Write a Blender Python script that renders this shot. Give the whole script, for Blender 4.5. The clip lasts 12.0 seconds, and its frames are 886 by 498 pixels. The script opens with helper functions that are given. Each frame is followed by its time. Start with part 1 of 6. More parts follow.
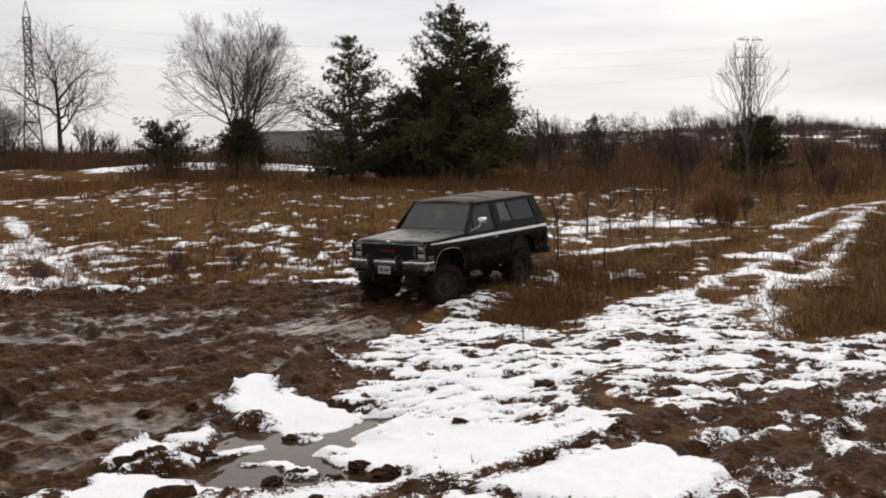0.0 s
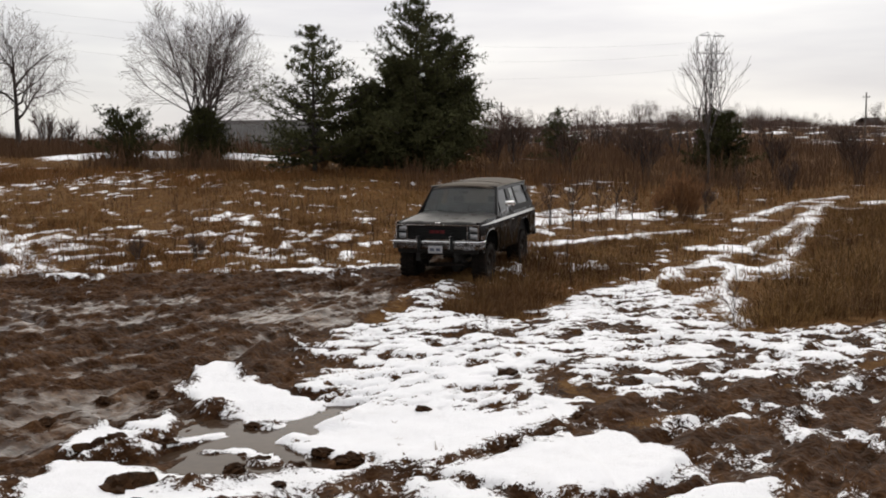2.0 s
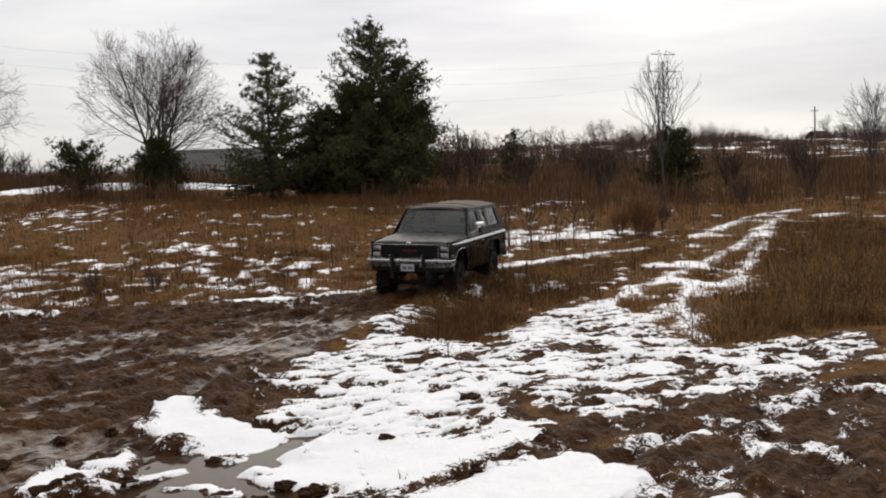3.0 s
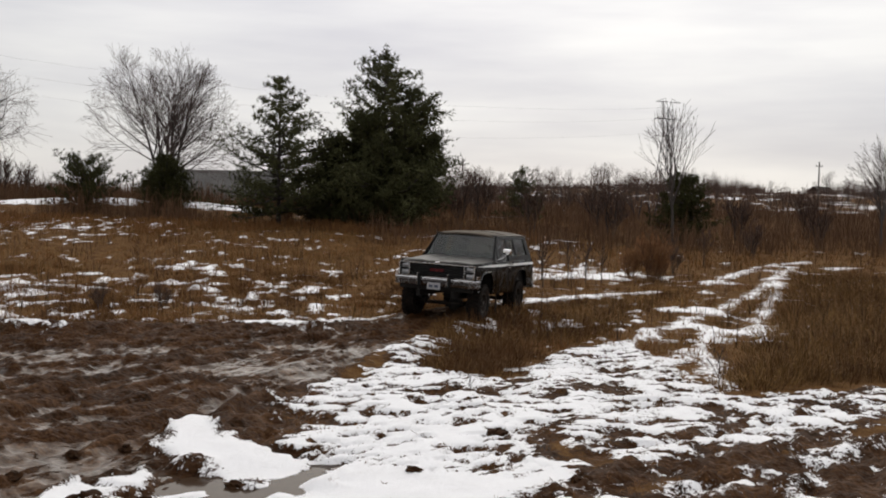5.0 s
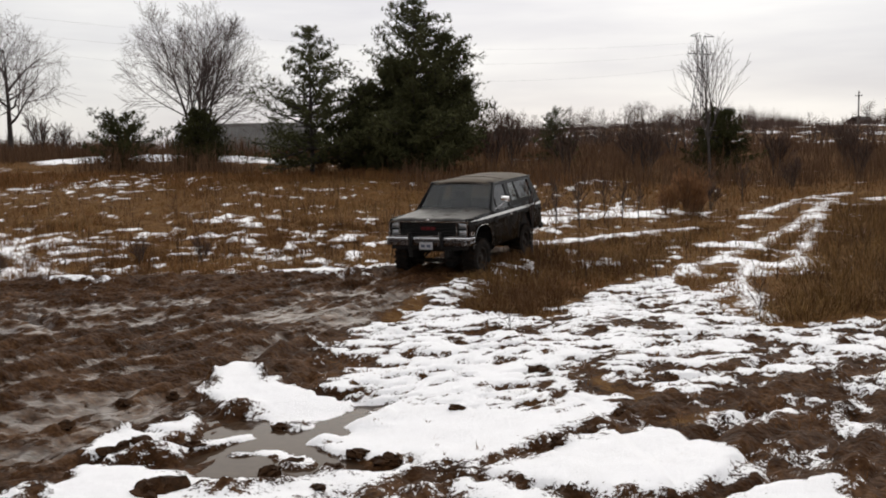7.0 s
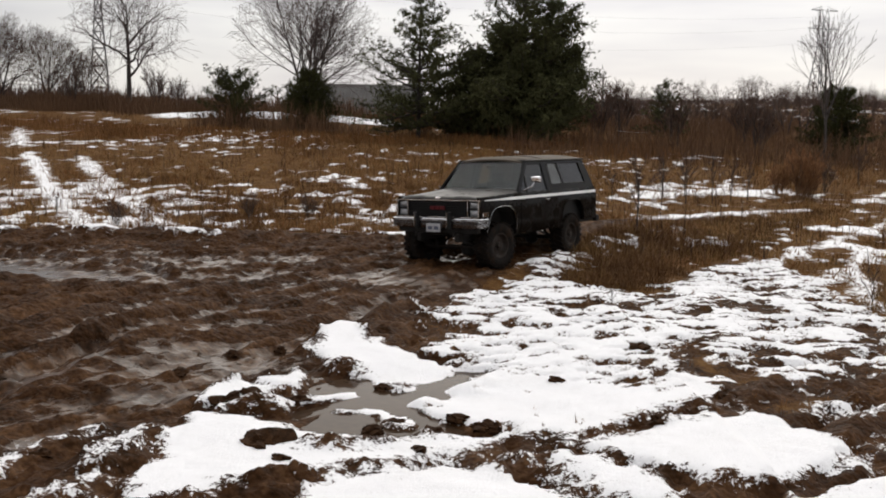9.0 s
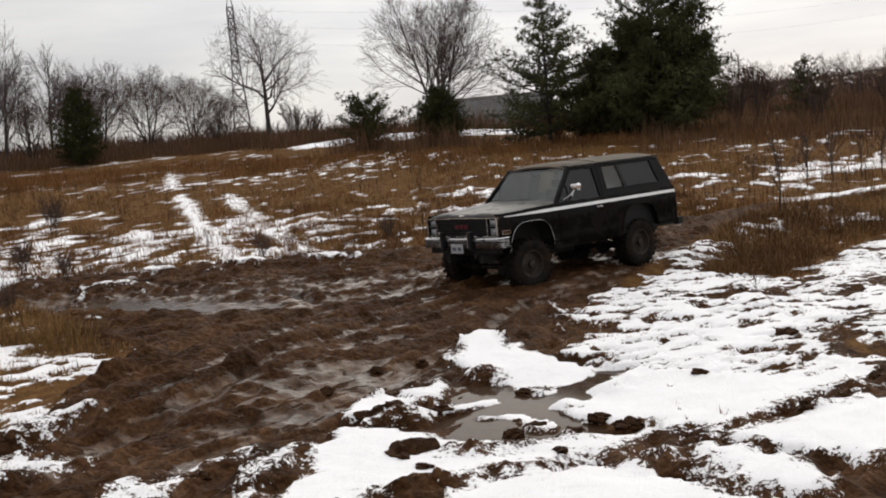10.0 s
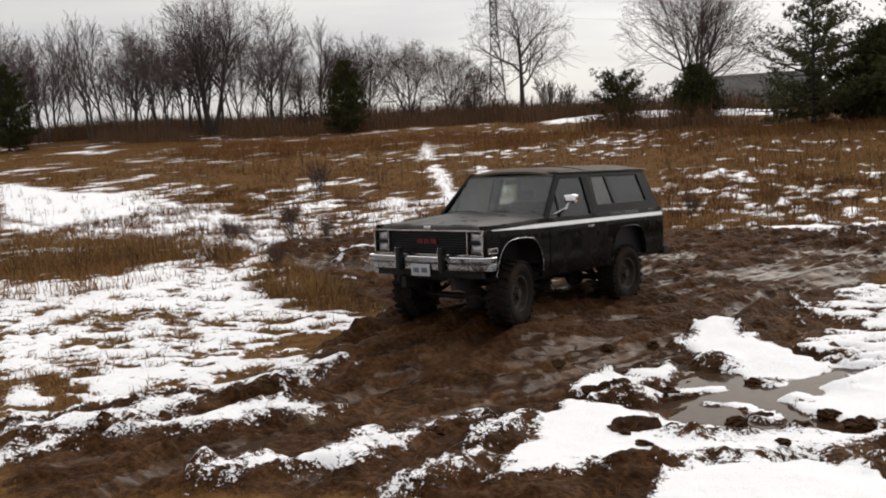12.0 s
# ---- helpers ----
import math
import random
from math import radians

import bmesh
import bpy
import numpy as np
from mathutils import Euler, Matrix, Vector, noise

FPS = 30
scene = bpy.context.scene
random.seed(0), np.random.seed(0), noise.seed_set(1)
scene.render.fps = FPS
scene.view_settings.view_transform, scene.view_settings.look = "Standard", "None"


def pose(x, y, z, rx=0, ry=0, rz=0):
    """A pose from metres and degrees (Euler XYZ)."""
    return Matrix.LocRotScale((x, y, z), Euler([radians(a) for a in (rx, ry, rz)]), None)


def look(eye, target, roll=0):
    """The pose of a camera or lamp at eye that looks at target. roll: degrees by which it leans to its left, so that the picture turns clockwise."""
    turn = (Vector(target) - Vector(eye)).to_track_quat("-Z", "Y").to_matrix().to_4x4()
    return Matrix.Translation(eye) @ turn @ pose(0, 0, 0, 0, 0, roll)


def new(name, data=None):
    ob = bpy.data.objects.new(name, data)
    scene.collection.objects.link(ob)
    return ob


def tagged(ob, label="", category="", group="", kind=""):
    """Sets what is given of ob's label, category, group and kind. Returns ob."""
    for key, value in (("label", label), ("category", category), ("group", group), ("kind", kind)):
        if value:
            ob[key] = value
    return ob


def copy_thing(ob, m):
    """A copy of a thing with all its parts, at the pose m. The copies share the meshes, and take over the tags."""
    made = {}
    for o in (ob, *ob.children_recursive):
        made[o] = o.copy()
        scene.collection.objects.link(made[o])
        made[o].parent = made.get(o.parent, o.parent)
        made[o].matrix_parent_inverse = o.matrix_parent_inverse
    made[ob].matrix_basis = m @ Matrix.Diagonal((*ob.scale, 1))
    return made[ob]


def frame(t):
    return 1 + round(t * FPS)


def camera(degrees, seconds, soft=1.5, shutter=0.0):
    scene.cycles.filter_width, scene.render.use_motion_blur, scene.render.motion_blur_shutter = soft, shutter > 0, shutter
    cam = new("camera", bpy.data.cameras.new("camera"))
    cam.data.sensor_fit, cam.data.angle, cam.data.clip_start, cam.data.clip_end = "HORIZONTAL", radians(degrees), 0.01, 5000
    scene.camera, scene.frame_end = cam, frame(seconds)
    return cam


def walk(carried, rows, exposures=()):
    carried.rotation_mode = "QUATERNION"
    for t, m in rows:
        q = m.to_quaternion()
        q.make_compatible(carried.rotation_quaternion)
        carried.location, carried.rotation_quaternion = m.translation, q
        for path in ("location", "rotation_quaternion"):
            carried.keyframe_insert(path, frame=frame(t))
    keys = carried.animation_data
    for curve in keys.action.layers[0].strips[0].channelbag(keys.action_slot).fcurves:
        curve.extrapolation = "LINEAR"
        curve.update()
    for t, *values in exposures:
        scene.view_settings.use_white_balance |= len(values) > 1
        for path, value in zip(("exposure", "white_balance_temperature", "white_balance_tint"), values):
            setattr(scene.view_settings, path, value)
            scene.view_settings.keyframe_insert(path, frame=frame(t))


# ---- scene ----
# camera: seconds, place, yaw to the left, pitch up, roll
def aim(x, y, z, yaw, pitch, roll):
    a, b = radians(yaw), radians(pitch)
    eye = Vector((x, y, z))
    return look(eye, eye + Vector((-math.sin(a) * math.cos(b), math.cos(a) * math.cos(b), math.sin(b))), roll)


cam = camera(47.43, 12.0, soft=1.9, shutter=0.0)
walk(cam, [(t, aim(*row)) for t, *row in (
    (0.0, 0.370, 0.093, 3.045, -3.58, -5.42, -1.09),
    (0.5, 0.368, 0.088, 3.017, -4.22, -3.88, -0.50),
    (1.0, 0.342, 0.111, 3.039, -5.84, -4.27, -0.15),
    (1.5, 0.342, 0.097, 2.982, -5.78, -4.72, -0.41),
    (2.0, 0.345, 0.109, 2.992, -5.71, -5.89, -0.45),
    (2.5, 0.346, 0.113, 3.009, -6.48, -3.72, -3.17),
    (3.0, 0.371, 0.107, 3.028, -8.00, -4.64, -1.96),
    (3.2, 0.345, 0.135, 3.020, -8.23, -4.37, -2.03),
    (4.8, -0.020, 0.505, 2.925, -8.71, -1.89, 1.00),
    (5.0, -0.059, 0.539, 2.916, -8.23, -2.66, 1.24),
    (5.5, -0.078, 0.533, 2.879, -6.84, -3.62, 0.46),
    (6.0, -0.071, 0.543, 2.880, -6.44, -5.17, 0.02),
    (6.5, -0.060, 0.529, 2.870, -5.54, -6.07, -0.78),
    (7.0, -0.060, 0.545, 2.842, -6.20, -5.71, -0.96),
    (7.2, -0.070, 0.540, 2.846, -4.58, -6.26, -1.10),
    (8.8, -0.160, 0.475, 2.888, -2.68, -9.03, 0.67),
    (9.0, -0.165, 0.469, 2.891, -0.59, -7.65, 1.32),
    (9.5, -0.054, 0.400, 2.876, 3.98, -6.06, -0.76),
    (10.0, 0.026, 0.391, 2.861, 7.70, -6.85, -4.90),
    (10.5, -0.120, 0.353, 2.947, 9.66, -6.45, -4.31),
    (11.0, 0.108, 0.321, 2.897, 13.19, -6.99, -4.39),
    (11.5, 0.243, 0.281, 2.926, 18.62, -7.29, -4.24),
    (12.0, 0.240, -0.034, 2.961, 21.81, -7.32, -3.34))],
    exposures=((0.0, 0.06, 6820, 9), (3.0, 0.04, 6820, 9), (5.0, -0.10, 6820, 9), (6.5, 0.0, 6820, 9), (9.0, 0.08, 6840, 9), (10.5, 0.09, 6860, 9), (12.0, 0.16, 6900, 9)))

# ---- light: overcast sky, the sun behind cloud ahead to the right ----
SUN_YAW, SUN_UP = -14.0, 32.0
sun_dir = Vector((-math.sin(radians(SUN_YAW)) * math.cos(radians(SUN_UP)),
                  math.cos(radians(SUN_YAW)) * math.cos(radians(SUN_UP)), math.sin(radians(SUN_UP))))
sun = new("sun", bpy.data.lights.new("sun", "SUN"))
sun.data.energy, sun.data.angle, sun.data.color = 1.3, radians(62), (1.0, 0.96, 0.9)
sun.matrix_world = look(sun_dir * 60, (0, 0, 0))


def sky_world():
    w = bpy.data.worlds.new("overcast_sky")
    w.use_nodes = True
    scene.world = w
    t = w.node_tree
    t.nodes.clear()
    N, L = t.nodes.new, t.links.new
    out, bg = N("ShaderNodeOutputWorld"), N("ShaderNodeBackground")
    L(bg.outputs[0], out.inputs[0])
    sky = N("ShaderNodeTexSky")
    sky.sky_type, sky.sun_disc = "NISHITA", False
    sky.sun_elevation, sky.sun_rotation = radians(SUN_UP), radians(-SUN_YAW)
    dim = N("ShaderNodeVectorMath")
    dim.operation = "SCALE"
    dim.inputs["Scale"].default_value = 0.1
    L(sky.outputs[0], dim.inputs[0])
    co = N("ShaderNodeTexCoord")
    # stratus: bands stretched along the horizon
    mp = N("ShaderNodeMapping")
    mp.inputs["Scale"].default_value = (1.6, 1.6, 11.0)
    L(co.outputs["Generated"], mp.inputs[0])
    n1 = N("ShaderNodeTexNoise")
    n1.inputs["Scale"].default_value, n1.inputs["Detail"].default_value, n1.inputs["Roughness"].default_value = 1.7, 5.0, 0.5
    L(mp.outputs[0], n1.inputs["Vector"])
    rp = N("ShaderNodeValToRGB")
    rp.color_ramp.elements[0].position, rp.color_ramp.elements[0].color = 0.30, (0.545, 0.55, 0.615, 1)
    rp.color_ramp.elements[1].position, rp.color_ramp.elements[1].color = 0.66, (0.77, 0.775, 0.80, 1)
    L(n1.outputs["Fac"], rp.inputs[0])
    # the cloud is brighter towards the hidden sun
    dot = N("ShaderNodeVectorMath")
    dot.operation = "DOT_PRODUCT"
    dot.inputs[1].default_value = sun_dir
    L(co.outputs["Generated"], dot.inputs[0])
    mr = N("ShaderNodeMapRange")
    mr.inputs["From Min"].default_value, mr.inputs["From Max"].default_value = 0.64, 0.95
    mr.inputs["To Min"].default_value, mr.inputs["To Max"].default_value = 0.79, 1.24
    L(dot.outputs["Value"], mr.inputs[0])
    # an overcast sky grows brighter towards the zenith
    up = N("ShaderNodeSeparateXYZ")
    L(co.outputs["Generated"], up.inputs[0])
    zen = N("ShaderNodeMapRange")
    zen.inputs["From Min"].default_value, zen.inputs["From Max"].default_value = 0.05, 1.0
    zen.inputs["To Min"].default_value, zen.inputs["To Max"].default_value = 0.93, 1.55
    L(up.outputs["Z"], zen.inputs[0])
    both = N("ShaderNodeMath")
    both.operation = "MULTIPLY"
    L(mr.outputs[0], both.inputs[0])
    L(zen.outputs[0], both.inputs[1])
    glow = N("ShaderNodeVectorMath")
    glow.operation = "SCALE"
    L(rp.outputs[0], glow.inputs[0])
    L(both.outputs[0], glow.inputs["Scale"])
    mix = N("ShaderNodeMix")
    mix.data_type = "RGBA"
    mix.inputs["Factor"].default_value = 0.93
    L(dim.outputs[0], mix.inputs["A"])
    L(glow.outputs[0], mix.inputs["B"])
    L(mix.outputs["Result"], bg.inputs[0])
    bg.inputs[1].default_value = 1.13


sky_world()


# ---- materials ----
def mat(name, a, b, scale=8.0, rough=0.8, metal=0.0, bump=0.3, fine=60.0, coat=0.0, third=None, third_at=0.62, third_scale=2.0, spec=0.5):
    """A surface between two colours at two scales of noise, with relief; third: a stain laid over it in patches."""
    m = bpy.data.materials.new(name)
    m.use_nodes = True
    t = m.node_tree
    N, L = t.nodes.new, t.links.new
    p = t.nodes["Principled BSDF"]
    co = N("ShaderNodeTexCoord")
    n1, n2 = N("ShaderNodeTexNoise"), N("ShaderNodeTexNoise")
    n1.inputs["Scale"].default_value, n1.inputs["Detail"].default_value = scale, 4
    n2.inputs["Scale"].default_value, n2.inputs["Detail"].default_value = fine, 3
    for n in (n1, n2):
        L(co.outputs["Object"], n.inputs["Vector"])
    av = N("ShaderNodeMath")
    av.operation = "MULTIPLY_ADD"
    av.inputs[1].default_value = 0.45
    L(n2.outputs["Fac"], av.inputs[0])
    sc = N("ShaderNodeMath")
    sc.operation = "MULTIPLY"
    sc.inputs[1].default_value = 0.55
    L(n1.outputs["Fac"], sc.inputs[0])
    L(sc.outputs[0], av.inputs[2])
    rp = N("ShaderNodeValToRGB")
    rp.color_ramp.elements[0].position, rp.color_ramp.elements[0].color = 0.36, (*a, 1)
    rp.color_ramp.elements[1].position, rp.color_ramp.elements[1].color = 0.64, (*b, 1)
    L(av.outputs[0], rp.inputs[0])
    col, rgh = rp.outputs[0], None
    if third:
        n3 = N("ShaderNodeTexNoise")
        n3.inputs["Scale"].default_value, n3.inputs["Detail"].default_value, n3.inputs["Roughness"].default_value = third_scale, 8, 0.65
        L(co.outputs["Object"], n3.inputs["Vector"])
        r3 = N("ShaderNodeMapRange")
        r3.inputs["From Min"].default_value, r3.inputs["From Max"].default_value = third_at - 0.07, third_at + 0.07
        L(n3.outputs["Fac"], r3.inputs[0])
        mx = N("ShaderNodeMix")
        mx.data_type = "RGBA"
        mx.inputs["B"].default_value = (*third, 1)
        L(r3.outputs[0], mx.inputs["Factor"])
        L(col, mx.inputs["A"])
        col = mx.outputs["Result"]
        rgh = N("ShaderNodeMapRange")
        rgh.inputs["To Min"].default_value, rgh.inputs["To Max"].default_value = rough, 0.9
        L(r3.outputs[0], rgh.inputs[0])
        L(rgh.outputs[0], p.inputs["Roughness"])
    L(col, p.inputs["Base Color"])
    if not rgh:
        p.inputs["Roughness"].default_value = rough
    p.inputs["Metallic"].default_value = metal
    p.inputs["Specular IOR Level"].default_value = spec
    p.inputs["Coat Weight"].default_value = coat
    if bump:
        bp = N("ShaderNodeBump")
        bp.inputs["Strength"].default_value, bp.inputs["Distance"].default_value = bump, 0.01
        L(av.outputs[0], bp.inputs["Height"])
        L(bp.outputs[0], p.inputs["Normal"])
    return m


def islands(name, a, b, rough=0.85, scale=0.25):
    """Stalks and twigs: each piece takes its own shade between two colours, over slow patches."""
    m = bpy.data.materials.new(name)
    m.use_nodes = True
    t = m.node_tree
    N, L = t.nodes.new, t.links.new
    p = t.nodes["Principled BSDF"]
    g, co, n = N("ShaderNodeNewGeometry"), N("ShaderNodeTexCoord"), N("ShaderNodeTexNoise")
    n.inputs["Scale"].default_value, n.inputs["Detail"].default_value = scale, 3
    L(co.outputs["Object"], n.inputs["Vector"])
    ad = N("ShaderNodeMath")
    ad.operation = "MULTIPLY_ADD"
    ad.inputs[1].default_value = 0.5
    L(g.outputs["Random Per Island"], ad.inputs[0])
    mr = N("ShaderNodeMapRange")
    mr.inputs["From Min"].default_value, mr.inputs["From Max"].default_value = 0.3, 0.7
    mr.inputs["To Max"].default_value = 0.5
    L(n.outputs["Fac"], mr.inputs[0])
    L(mr.outputs[0], ad.inputs[2])
    rp = N("ShaderNodeValToRGB")
    rp.color_ramp.elements[0].color, rp.color_ramp.elements[1].color = (*a, 1), (*b, 1)
    L(ad.outputs[0], rp.inputs[0])
    L(rp.outputs[0], p.inputs["Base Color"])
    p.inputs["Roughness"].default_value = rough
    p.inputs["Specular IOR Level"].default_value = 0.06
    return m


# ---- numeric noise and plan shapes ----
def lattice(x, y, seed):
    xi, yi = np.floor(x), np.floor(y)
    fx, fy = x - xi, y - yi
    fx, fy = fx * fx * (3 - 2 * fx), fy * fy * (3 - 2 * fy)
    def h(i, j):
        v = np.sin(i * 127.1 + j * 311.7 + seed * 74.7) * 43758.5453
        return v - np.floor(v)
    a, b, c, d = h(xi, yi), h(xi + 1, yi), h(xi, yi + 1), h(xi + 1, yi + 1)
    return (a * (1 - fx) + b * fx) * (1 - fy) + (c * (1 - fx) + d * fx) * fy


def fbm(x, y, seed=0, octaves=4):
    """Noise about 0, roughly -0.5 to 0.5."""
    total, amp = 0.0, 0.5
    for o in range(octaves):
        total = total + amp * (lattice(x * 2 ** o + 17.3 * o, y * 2 ** o - 9.1 * o, seed + o) - 0.5)
        amp *= 0.5
    return total * 1.1


def inside(px, py, outline):
    """Signed distance to an outline, positive within."""
    best, odd = np.full(px.shape, 1e9), np.zeros(px.shape, bool)
    for (ax, ay), (bx, by) in zip(outline, outline[1:] + outline[:1]):
        ex, ey = bx - ax, by - ay
        u = np.clip(((px - ax) * ex + (py - ay) * ey) / (ex * ex + ey * ey + 1e-9), 0, 1)
        best = np.minimum(best, (px - ax - u * ex) ** 2 + (py - ay - u * ey) ** 2)
        if ay != by:
            odd ^= ((ay > py) != (by > py)) & (px < (bx - ax) * (py - ay) / (by - ay) + ax)
    return np.where(odd, 1, -1) * np.sqrt(best)


def along(px, py, line, width):
    """Width less the distance to a line: positive on a strip."""
    best = np.full(px.shape, 1e9)
    for (ax, ay), (bx, by) in zip(line, line[1:]):
        ex, ey = bx - ax, by - ay
        u = np.clip(((px - ax) * ex + (py - ay) * ey) / (ex * ex + ey * ey + 1e-9), 0, 1)
        best = np.minimum(best, (px - ax - u * ex) ** 2 + (py - ay - u * ey) ** 2)
    return width - np.sqrt(best)


def step(v, lo, hi):
    u = np.clip((v - lo) / (hi - lo), 0, 1)
    return u * u * (3 - 2 * u)


def bell(px, py, x, y, rx, ry):
    return np.exp(-((px - x) / rx) ** 2 - ((py - y) / ry) ** 2)


# ---- the ground: rise of the field, mud track, ruts, snow ----
def field_rise(x, y):
    d = np.maximum(y - 26, 0)
    r = 0.062 * (1 - 0.012 * np.clip(x, -25, 25)) * d * d / (d + 6)
    hill = 5.2 * step(y, 100, 215) * step(x + 0.1 * (y - 200), -15, 70)
    return 3.4 * np.tanh(r / 3.4) + hill - 2.0 * step(y, 80, 160) + 0.65 * step(-x, 28, 56) * step(y, 36, 62)


MUD_TRACK = [(-13.8, 21.7), (-11.2, 21.5), (-8.8, 21.9), (-6.3, 21.8), (-3.9, 22.1), (-1.7, 22.4), (0.3, 23.1), (1.9, 23.9), (4.3, 27.1), (6.2, 28.6), (8.3, 30.5), (7.8, 29.2), (5.2, 26.9), (3.4, 23.5), (2.0, 20.5), (0.7, 17.1), (-0.0, 15.6), (-0.2, 13.0), (0.1, 12.1), (0.6, 12.1), (0.1, 11.4), (-0.2, 10.3), (0.3, 9.7), (-0.2, 9.3), (-2.4, 9.6), (-2.3, 8.7), (-2.3, 7.4), (-2.3, 7.1), (-4.9, 6.5), (-6.4, 6.2), (-8.3, 8.0), (-6.9, 9.2), (-5.9, 10.5), (-6.0, 11.0), (-6.2, 12.3), (-5.9, 13.3), (-7.0, 14.5), (-9.2, 16.8), (-12.2, 20.7)]
SNOW_BANK = [(-0.1, 15.3), (0.5, 16.6), (1.3, 16.7), (1.8, 19.4), (2.5, 20.8), (2.8, 20.4), (2.0, 18.0), (2.3, 17.4), (3.5, 16.6), (5.5, 20.3), (6.8, 20.9), (6.4, 16.1), (6.9, 15.2), (9.8, 16.0), (8.8, 14.2), (5.9, 12.1), (5.3, 12.3), (4.3, 11.5), (3.5, 11.1), (3.4, 11.6), (3.3, 12.8), (2.8, 12.3), (3.1, 11.4), (3.0, 10.8), (2.3, 10.0), (1.3, 9.2), (0.8, 9.1), (0.5, 9.3), (0.4, 9.7), (0.1, 9.9), (-0.2, 10.3), (0.1, 10.8), (0.6, 10.7), (0.5, 11.9), (0.1, 11.9), (-0.2, 13.0), (0.0, 13.7)]
SNOW_TONGUE = [(-1.6, 13.3), (-1.4, 13.7), (-1.1, 13.0), (-0.0, 12.1), (0.2, 11.7), (-0.1, 11.0), (-0.5, 10.8), (-0.8, 11.5), (-1.1, 11.7), (-1.6, 12.1)]
SNOW_ISLET_A = [(-2.1, 11.1), (-1.6, 11.6), (-1.5, 11.4), (-1.7, 11.0)]
SNOW_ISLET_B = [(-2.4, 10.1), (-2.3, 10.9), (-1.9, 10.9), (-1.6, 10.4), (-0.9, 10.9), (-0.8, 10.7), (-1.3, 10.4), (-1.6, 10.1), (-1.8, 10.2), (-1.9, 10.0)]
SNOW_ISLET_C = [(-1.0, 10.1), (-0.6, 10.2), (-0.3, 9.8), (-0.6, 9.8)]
SNOW_SHELF = [(-2.4, 7.4), (-2.28, 8.3), (-2.28, 9.1), (-2.3, 9.6), (-2.1, 9.7), (-1.7, 9.45), (-0.9, 9.25), (-0.4, 9.25), (0.5, 9.28), (0.54, 9.07), (0.17, 8.62), (-0.4, 8.3), (-1.0, 8.15), (-1.45, 7.8), (-2.15, 7.35)]
SNOW_WEDGE = [(1.25, 8.9), (1.9, 9.2), (2.5, 9.75), (3.0, 10.1), (3.3, 9.9), (3.5, 9.2), (3.5, 8.9), (3.0, 8.3), (2.4, 8.05), (2.1, 8.15), (1.55, 8.5)]
SNOW_NEAR = [(-1.0, 7.64), (-0.78, 8.04), (0.21, 8.28), (0.58, 7.84), (0.91, 7.45), (1.3, 7.0), (-0.95, 6.9)]
SNOW_FRONT = [(0.5, 8.55), (0.81, 8.76), (1.45, 8.27), (1.79, 7.77), (1.41, 7.44), (1.09, 7.5), (0.74, 8.15)]
SNOW_SIDE = [(2.66, 7.75), (3.52, 8.17), (4.1, 8.2), (3.6, 7.0), (2.8, 7.3)]
SNOW_HEART = [(-0.1, 10.4), (0.36, 11.7), (0.69, 11.8), (0.95, 11.3), (1.64, 11.0), (2.5, 10.8), (2.6, 10.4), (2.0, 9.85), (1.4, 9.45), (0.87, 9.32), (0.53, 9.6), (0.17, 10.1)]
SNOW_LANE = [(-42.0, 41.9), (-34.3, 37.6), (-27.9, 35.7), (-20.2, 30.4), (-17.2, 27.6), (-14.5, 26.6), (-12.7, 23.3), (-13.1, 21.2), (-16.6, 23.0), (-22.0, 24.0), (-28.3, 28.1)]
SNOW_FIELD = [(-16.8, 16.6), (-15.3, 16.6), (-13.7, 18.9), (-11.5, 18.2), (-10.1, 15.6), (-8.5, 14.4), (-6.8, 13.6), (-6.6, 12.8), (-7.7, 12.5), (-6.8, 11.5), (-5.7, 10.5), (-6.9, 9.2), (-8.2, 8.0)]
ROUGH_CORNER = [(2.9, 10.1), (4.6, 11.2), (8.8, 13.4), (8.0, 9.5), (5.0, 6.8), (3.2, 8.1), (3.2, 9.3)]
GRASS_MIDDLE = [(1.7, 16.9), (3.0, 22.6), (6.0, 28.0), (10.4, 31.3), (13.2, 32.4), (10.3, 28.5), (6.9, 21.8), (4.9, 20.4), (3.5, 16.6)]
GRASS_BANK = [(7.0, 15.9), (11.9, 24.1), (19.3, 37.0), (24.5, 39.0), (10.8, 16.6)]
GRASS_BETWEEN = [(6.4, 18.6), (8.6, 22.2), (12.5, 27.6), (16.0, 33.0), (16.2, 32.2), (13.4, 28.6), (10.6, 24.2), (7.8, 20.6)]
GRASS_VERGE = [(-23.7, 23.5), (-19.2, 23.2), (-14.7, 22.9), (-12.0, 18.9), (-14.0, 19.4), (-15.6, 17.0), (-17.6, 17.3)]
GRASS_CLUMP = [(-10.8, 16.8), (-10.3, 18.9), (-6.6, 14.7), (-6.9, 13.8), (-9.0, 14.6)]
SNOW_PATCHES = (SNOW_TONGUE, SNOW_ISLET_A, SNOW_ISLET_B, SNOW_ISLET_C, SNOW_SHELF, SNOW_WEDGE, SNOW_NEAR, SNOW_FRONT, SNOW_SIDE)
